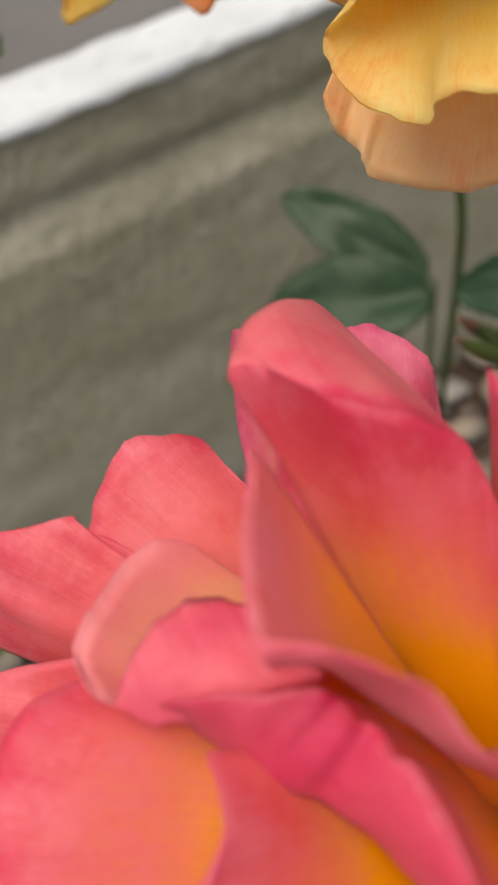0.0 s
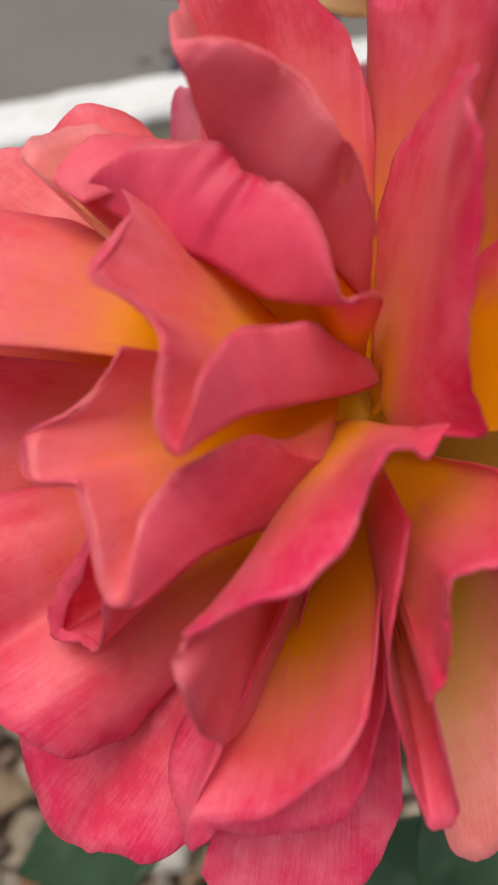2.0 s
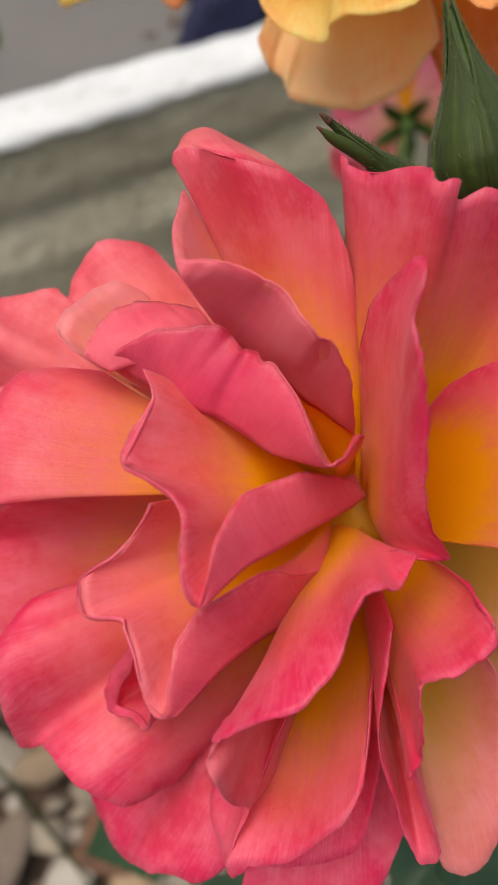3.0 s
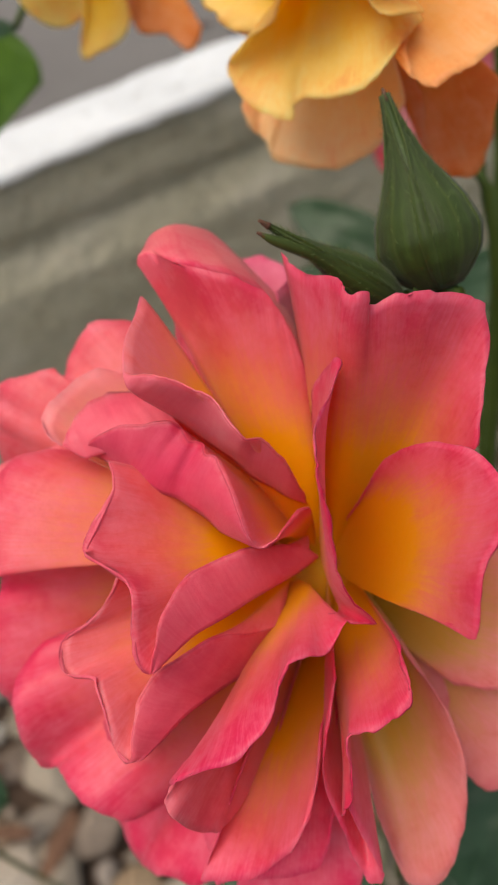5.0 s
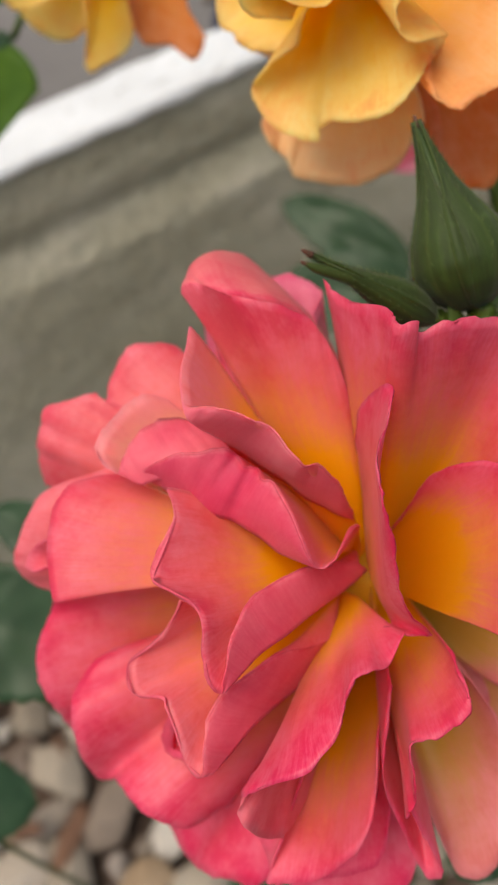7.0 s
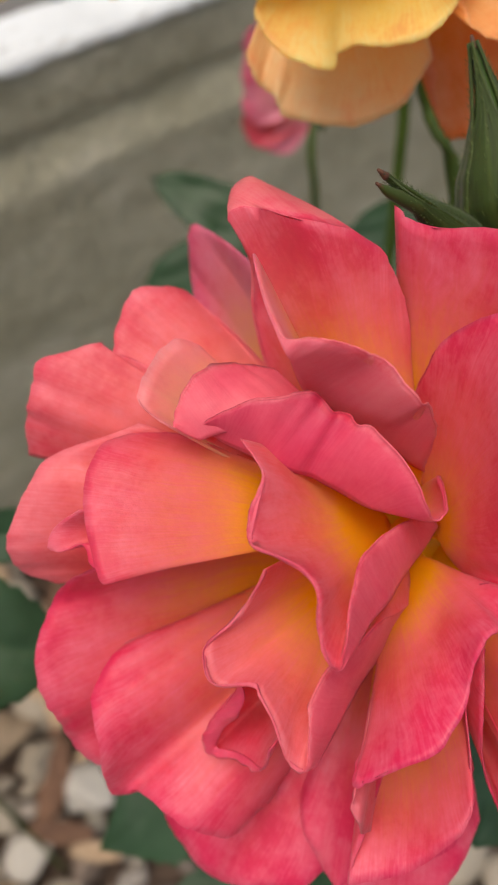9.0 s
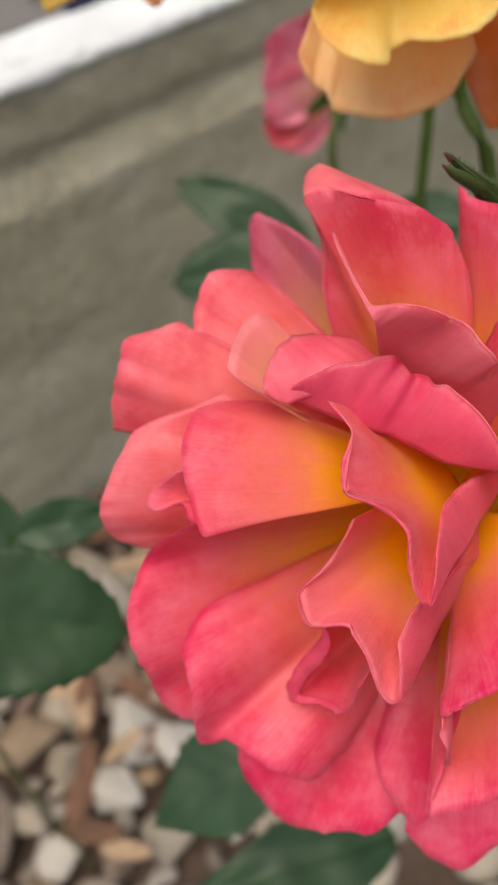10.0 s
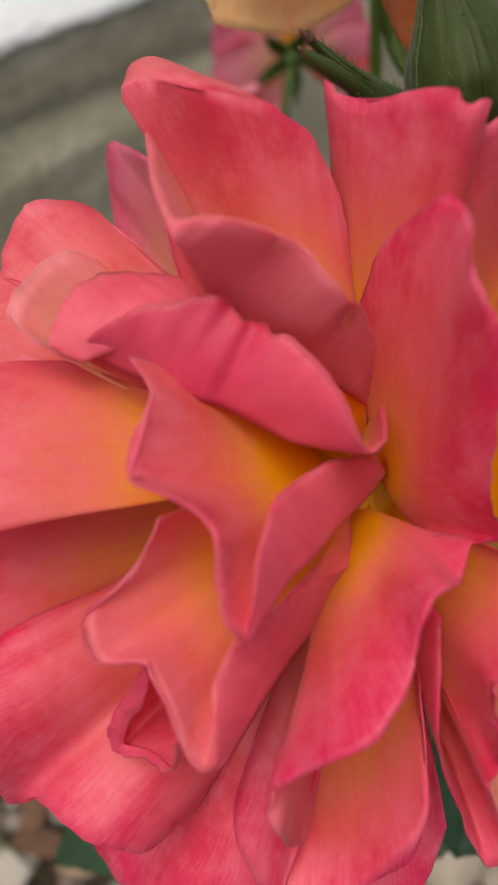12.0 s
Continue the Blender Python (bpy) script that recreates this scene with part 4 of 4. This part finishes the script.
    tube(bm, [d * length * 0.05, d * length * -0.1] + [Vector(p) - base for p in stem_pts], min(0.0021, width * 0.22), 0.0024, 9, 30)
    part("stem", bm, STEM, ob)
    return ob


spray("dark green rose leaves with toothed edges in front of the wall", [(0.27, 0.25, -0.01), (0.272, 0.25, 0.3), (0.2586, 0.2406, 0.5027)],
      [((0.2586, 0.2456, 0.5027), (0.2236, 0.3113, 0.5271), 0.029, (-0.3, -0.5, 0.8)), ((0.2425, 0.2241, 0.5184), (0.1864, 0.2684, 0.5085), 0.04, (-0.3, -0.4, 0.85))])
spray("dark green rose leaves hanging near the orange rose", [(0.3, 0.15, -0.01), (0.305, 0.155, 0.3), (0.2976, 0.1705, 0.535)],
      [((0.2976, 0.1765, 0.5377), (0.2479, 0.22, 0.5198), 0.031, (-0.4, -0.4, 0.8)), ((0.2765, 0.1541, 0.5205), (0.2585, 0.1915, 0.5245), 0.027, (-0.4, -0.3, 0.85)),
       ((0.31, 0.19, 0.53), (0.29, 0.235, 0.51), 0.03, (-0.3, -0.4, 0.85))])
spray("broad dark green rose leaves low beside the pink rose", [(0.0, 0.19, -0.01), (0.002, 0.185, 0.3), (0.0135, 0.132, 0.608)],
      [((0.0135, 0.1280, 0.6103), (0.0513, 0.0968, 0.5962), 0.033, (-0.1, -0.4, 0.9)), ((0.0464, 0.1552, 0.5696), (0.0741, 0.1445, 0.5681), 0.015, (-0.1, -0.5, 0.85)),
       ((0.0477, 0.1544, 0.5692), (0.0344, 0.1736, 0.5815), 0.017, (-0.1, -0.5, 0.85))])
spray("dark rose leaf with a fine toothed edge over the pebbles", [(0.12, 0.09, -0.01), (0.115, 0.09, 0.3), (0.0754, 0.0647, 0.5282)],
      [((0.0754, 0.0660, 0.5342), (0.0330, 0.0760, 0.5148), 0.03, (-0.1, -0.1, 1)), ((0.092, 0.0272, 0.4974), (0.0304, 0.0563, 0.5011), 0.026, (-0.1, -0.1, 1))], point=2.2)
spray("small dark rose leaves in the shade above the gravel", [(-0.05, 0.15, -0.01), (-0.048, 0.145, 0.3), (-0.029, 0.1235, 0.5387)],
      [((-0.029, 0.1215, 0.5387), (0.0003, 0.1044, 0.5218), 0.027, (0.1, -0.3, 0.9))])
spray("fresh light green rose leaves beside the amber rose", [(0.2, 0.228, 0.748), (0.165, 0.27, 0.735), (0.125, 0.3, 0.69)],
      [((0.1099, 0.3012, 0.6601), (0.0949, 0.288, 0.628), 0.035, (-0.2, -0.9, 0.35)), ((0.1307, 0.2973, 0.693), (0.1029, 0.2944, 0.667), 0.024, (-0.2, -0.9, 0.35))], LEAF_YOUNG, point=1.9)
spray("grey-green rose leaf seen along its flat top", [(0.19, 0.236, 0.746), (0.16, 0.262, 0.72), (0.1134, 0.2706, 0.6682)],
      [((0.1134, 0.2706, 0.6682), (0.0723, 0.2792, 0.6739), 0.013, (-0.1, -0.35, 0.95))])
spray("dark green rose leaves under the pink rose", [(0.16, 0.06, -0.01), (0.16, 0.06, 0.3), (0.127, 0.0247, 0.5982)],
      [((0.127, 0.0247, 0.5982), (0.0982, 0.0091, 0.5793), 0.022, (-0.2, -0.1, 0.95)), ((0.123, 0.0254, 0.5503), (0.0967, 0.0164, 0.5417), 0.022, (-0.25, -0.1, 0.95))])
green_bud((0.1261, 0.0644, 0.6989), (0.1286, 0.0832, 0.7198), 0.0146, [(0.127, 0.064, 0.68), (0.14, 0.08, 0.5), (0.145, 0.09, 0.25), (0.145, 0.09, -0.01)],
          "plump closed green rose bud with ridged sepals")
green_bud((0.1195, 0.0665, 0.6985), (0.1036, 0.0746, 0.7149), 0.0058, [(0.125, 0.066, 0.68), (0.15, 0.085, 0.5), (0.152, 0.092, 0.25), (0.152, 0.092, -0.01)],
          "slender green bud tip with brown points behind a petal", (0.1027, 0.0739, 0.7139))


def blemish(bloom, place, size):
    """A small dark blotch eaten into a petal."""
    bm = bmesh.new()
    bmesh.ops.create_icosphere(bm, subdivisions=2, radius=size)
    for v in bm.verts:
        v.co *= 1 + 0.9 * noise.noise(v.co * 1700)
        v.co.z *= 0.5
        v.co += Vector(place) - bloom.c
    part("blemish", bm, TIP, bloom.ob, "small black blotch")


blemish(rose, (0.1095, 0.0894, 0.6859), 0.00048)
blemish(rose, (0.1099, 0.0877, 0.6857), 0.00025)


# ---- the pink rose turned away behind the amber one ----
back_rose = Bloom("rose_bloom", (0.2925, 0.2702, 0.571), (0.52, 0.62, -0.05), (0.7, -0.6, 0.0), BUDPINK, "pink rose turned away, its green calyx and drooping petals showing")
for k, turn in enumerate((168, 146, 128, 196, 222, 258, 292, 326, 356, 22, 182, 140, 8)):
    reach, back = 33 + 5 * ((k * 5) % 7) / 7, -11 + 1.7 * k
    back_rose.petal([(turn - 34, reach * 0.6, back + 5), (turn - 20, reach * 0.95, back + 1), (turn - 3, reach * 1.08, back - 1), (turn + 16, reach, back + 2), (turn + 32, reach * 0.62, back + 6)],
                    cup=-4, belly=0.55, ruffle=1.6, nu=26, nv=14, gold=0.9, mat=SALMON if k % 4 == 1 else None)
back_rose.stem([(0.272, 0.25, 0.555), (0.276, 0.245, 0.5), (0.285, 0.25, 0.3), (0.29, 0.25, -0.01)])


# ---- beyond the wall ----
def cloth():
    ob = thing("cloth", (0.47, 0.68, 0.463), "crumpled dark navy blue cloth lying on the paving", "cloth")
    rows = []
    for j in range(29):
        row = []
        for i in range(37):
            u, v = i / 36 * 2 - 1, j / 28 * 2 - 1
            r = max(abs(u), abs(v))
            h = (1 - r ** 3) * (0.035 + 0.03 * noise.noise(Vector((u * 2.2, v * 2.2, 4))) + 0.012 * noise.noise(Vector((u * 6, v * 6, 7))))
            q = noise.noise_vector(Vector((u * 1.5, v * 1.5, 2))) * 0.02
            row.append(Vector((u * 0.1 + v * 0.03 + q.x, v * 0.055 + u * 0.035 + q.y, max(0.001, h))))
        rows.append(row)
    bm = bmesh.new()
    grid_faces(bm, rows)
    part("fabric", bm, CLOTH, ob)


cloth()


def litter(name, place, size, turn, mat, label, category, group, seed):
    """A dry curled scrap: a small bent, pointed sheet with thickness."""
    ob = thing(name, place, label, category, group)
    rows = []
    for j in range(9):
        v = j / 8
        half = 0.5 * size * 0.35 * math.sin(math.pi * (0.08 + 0.84 * v)) ** 0.7
        rows.append([Vector(((v - 0.5) * size, a * half, 0.002 + 0.14 * size * (v - 0.5) ** 2 + 0.12 * half * a * a
                             + noise.noise(Vector((v * 3, a, seed))) * 0.12 * size * 0.3)) for a in (-1, -0.5, 0, 0.5, 1)])
    bm = bmesh.new()
    grid_faces(bm, rows)
    ob.matrix_basis = pose(*place, random.uniform(-12, 12), random.uniform(-12, 12), turn)
    solid(part("sheet", bm, mat, ob), 0.0012)


for k, (x, y) in enumerate(((0.37, 0.632), (0.36, 0.66), (0.39, 0.70), (0.33, 0.645), (0.405, 0.69))):
    litter("dry_leaf_scrap", (x, y, 0.464), 0.012 + 0.004 * (k % 3), k * 57, BARK, "tiny dark dry leaf scrap on the paving", "leaf scrap", "leaf scraps on the paving", k)

# ---- the gravel bed ----
rng = random.Random(11)


def stone_mesh(k):
    bm = bmesh.new()
    bmesh.ops.create_icosphere(bm, subdivisions=3, radius=0.5)
    flat = rng.uniform(0.45, 0.75)
    wide = rng.uniform(0.62, 0.95)
    for v in bm.verts:
        q = v.co * 2
        lump = 1 + 0.45 * noise.noise(q * 0.9 + Vector((k * 5, 0, 0))) + 0.2 * noise.noise(q * 2.4 + Vector((0, k * 5, 0)))
        c = q * 0.5 * lump
        # knocked-off corners
        for m in range(6):
            ax = Vector((math.sin(k * 3 + m * 2.1), math.cos(k * 2 + m * 1.7), math.sin(m + k))).normalized()
            over = c.dot(ax) - 0.3
            if over > 0:
                c = c - ax * over * 0.9
        v.co = Vector((c.x, c.y * wide, c.z * flat))
    return mesh_of("stone", bm, PEBBLE)


STONES = [stone_mesh(k) for k in range(14)]
placed = []


def scatter(x0, x1, y0, y1, lo, hi, tries, slack):
    out = []
    for _ in range(tries):
        r = rng.uniform(lo, hi) * 0.5
        x, y = rng.uniform(x0, x1), rng.uniform(y0, y1)
        if y + r * 0.6 > WALL_Y - 0.014:
            continue
        if all((x - a) ** 2 + (y - b) ** 2 > ((r + c) * slack) ** 2 for a, b, c in placed):
            placed.append((x, y, r))
            out.append((x, y, r))
    return out


near = scatter(-0.22, 0.52, 0.06, WALL_Y, 0.046, 0.084, 2600, 0.68)
near += scatter(-0.22, 0.52, 0.06, WALL_Y, 0.02, 0.04, 3000, 0.66)
for x, y, r in near[:300]:
    ob = new("stone", rng.choice(STONES))
    ob.parent = GROUND
    s = r * 2.05
    ob.matrix_basis = pose(x, y, r * rng.uniform(0.15, 0.42), rng.uniform(-22, 22), rng.uniform(-22, 22), rng.uniform(0, 360)) @ Matrix.Diagonal((s, s, s, 1))
rest = near[300:] + scatter(-0.9, 1.5, -0.9, WALL_Y, 0.035, 0.08, 5000, 0.8)
verts, faces = [], []
unit = bmesh.new()
bmesh.ops.create_icosphere(unit, subdivisions=2, radius=0.5)
uv_, uf_ = [v.co.copy() for v in unit.verts], [[v.index for v in f.verts] for f in unit.faces]
unit.free()
for x, y, r in rest:
    m = pose(x, y, r * 0.3, rng.uniform(-20, 20), rng.uniform(-20, 20), rng.uniform(0, 360)) @ Matrix.Diagonal((r * 2.1, r * 1.7, r * 1.2, 1))
    k0 = len(verts)
    verts += [m @ (c * (1 + 0.22 * noise.noise(c * 3 + Vector((x * 50, y * 50, 0))))) for c in uv_]
    faces += [[k0 + i for i in f] for f in uf_]
me = bpy.data.meshes.new("gravel")
me.from_pydata(verts, [], faces)
me.polygons.foreach_set("use_smooth", [True] * len(me.polygons))
me.materials.append(PEBBLE)
tagged(new("gravel", me), "loose rounded beige and grey pebbles over dark soil", "gravel", kind="stuff")

for k in range(48):
    x, y = rng.uniform(-0.18, 0.42), rng.uniform(0.08, 0.5)
    size = rng.uniform(0.03, 0.075)
    mat = BARK if k % 3 else STRAW
    random.seed(k)
    litter("bark_chip", (x, y, rng.uniform(0.014, 0.036)), size, rng.uniform(0, 360), mat,
           "curled reddish brown bark chip among the pebbles" if k % 3 else "pale dry leaf sliver among the pebbles", "bark chip" if k % 3 else "dry leaf",
           "bark chips in the gravel" if k % 3 else "dry leaves in the gravel", k)
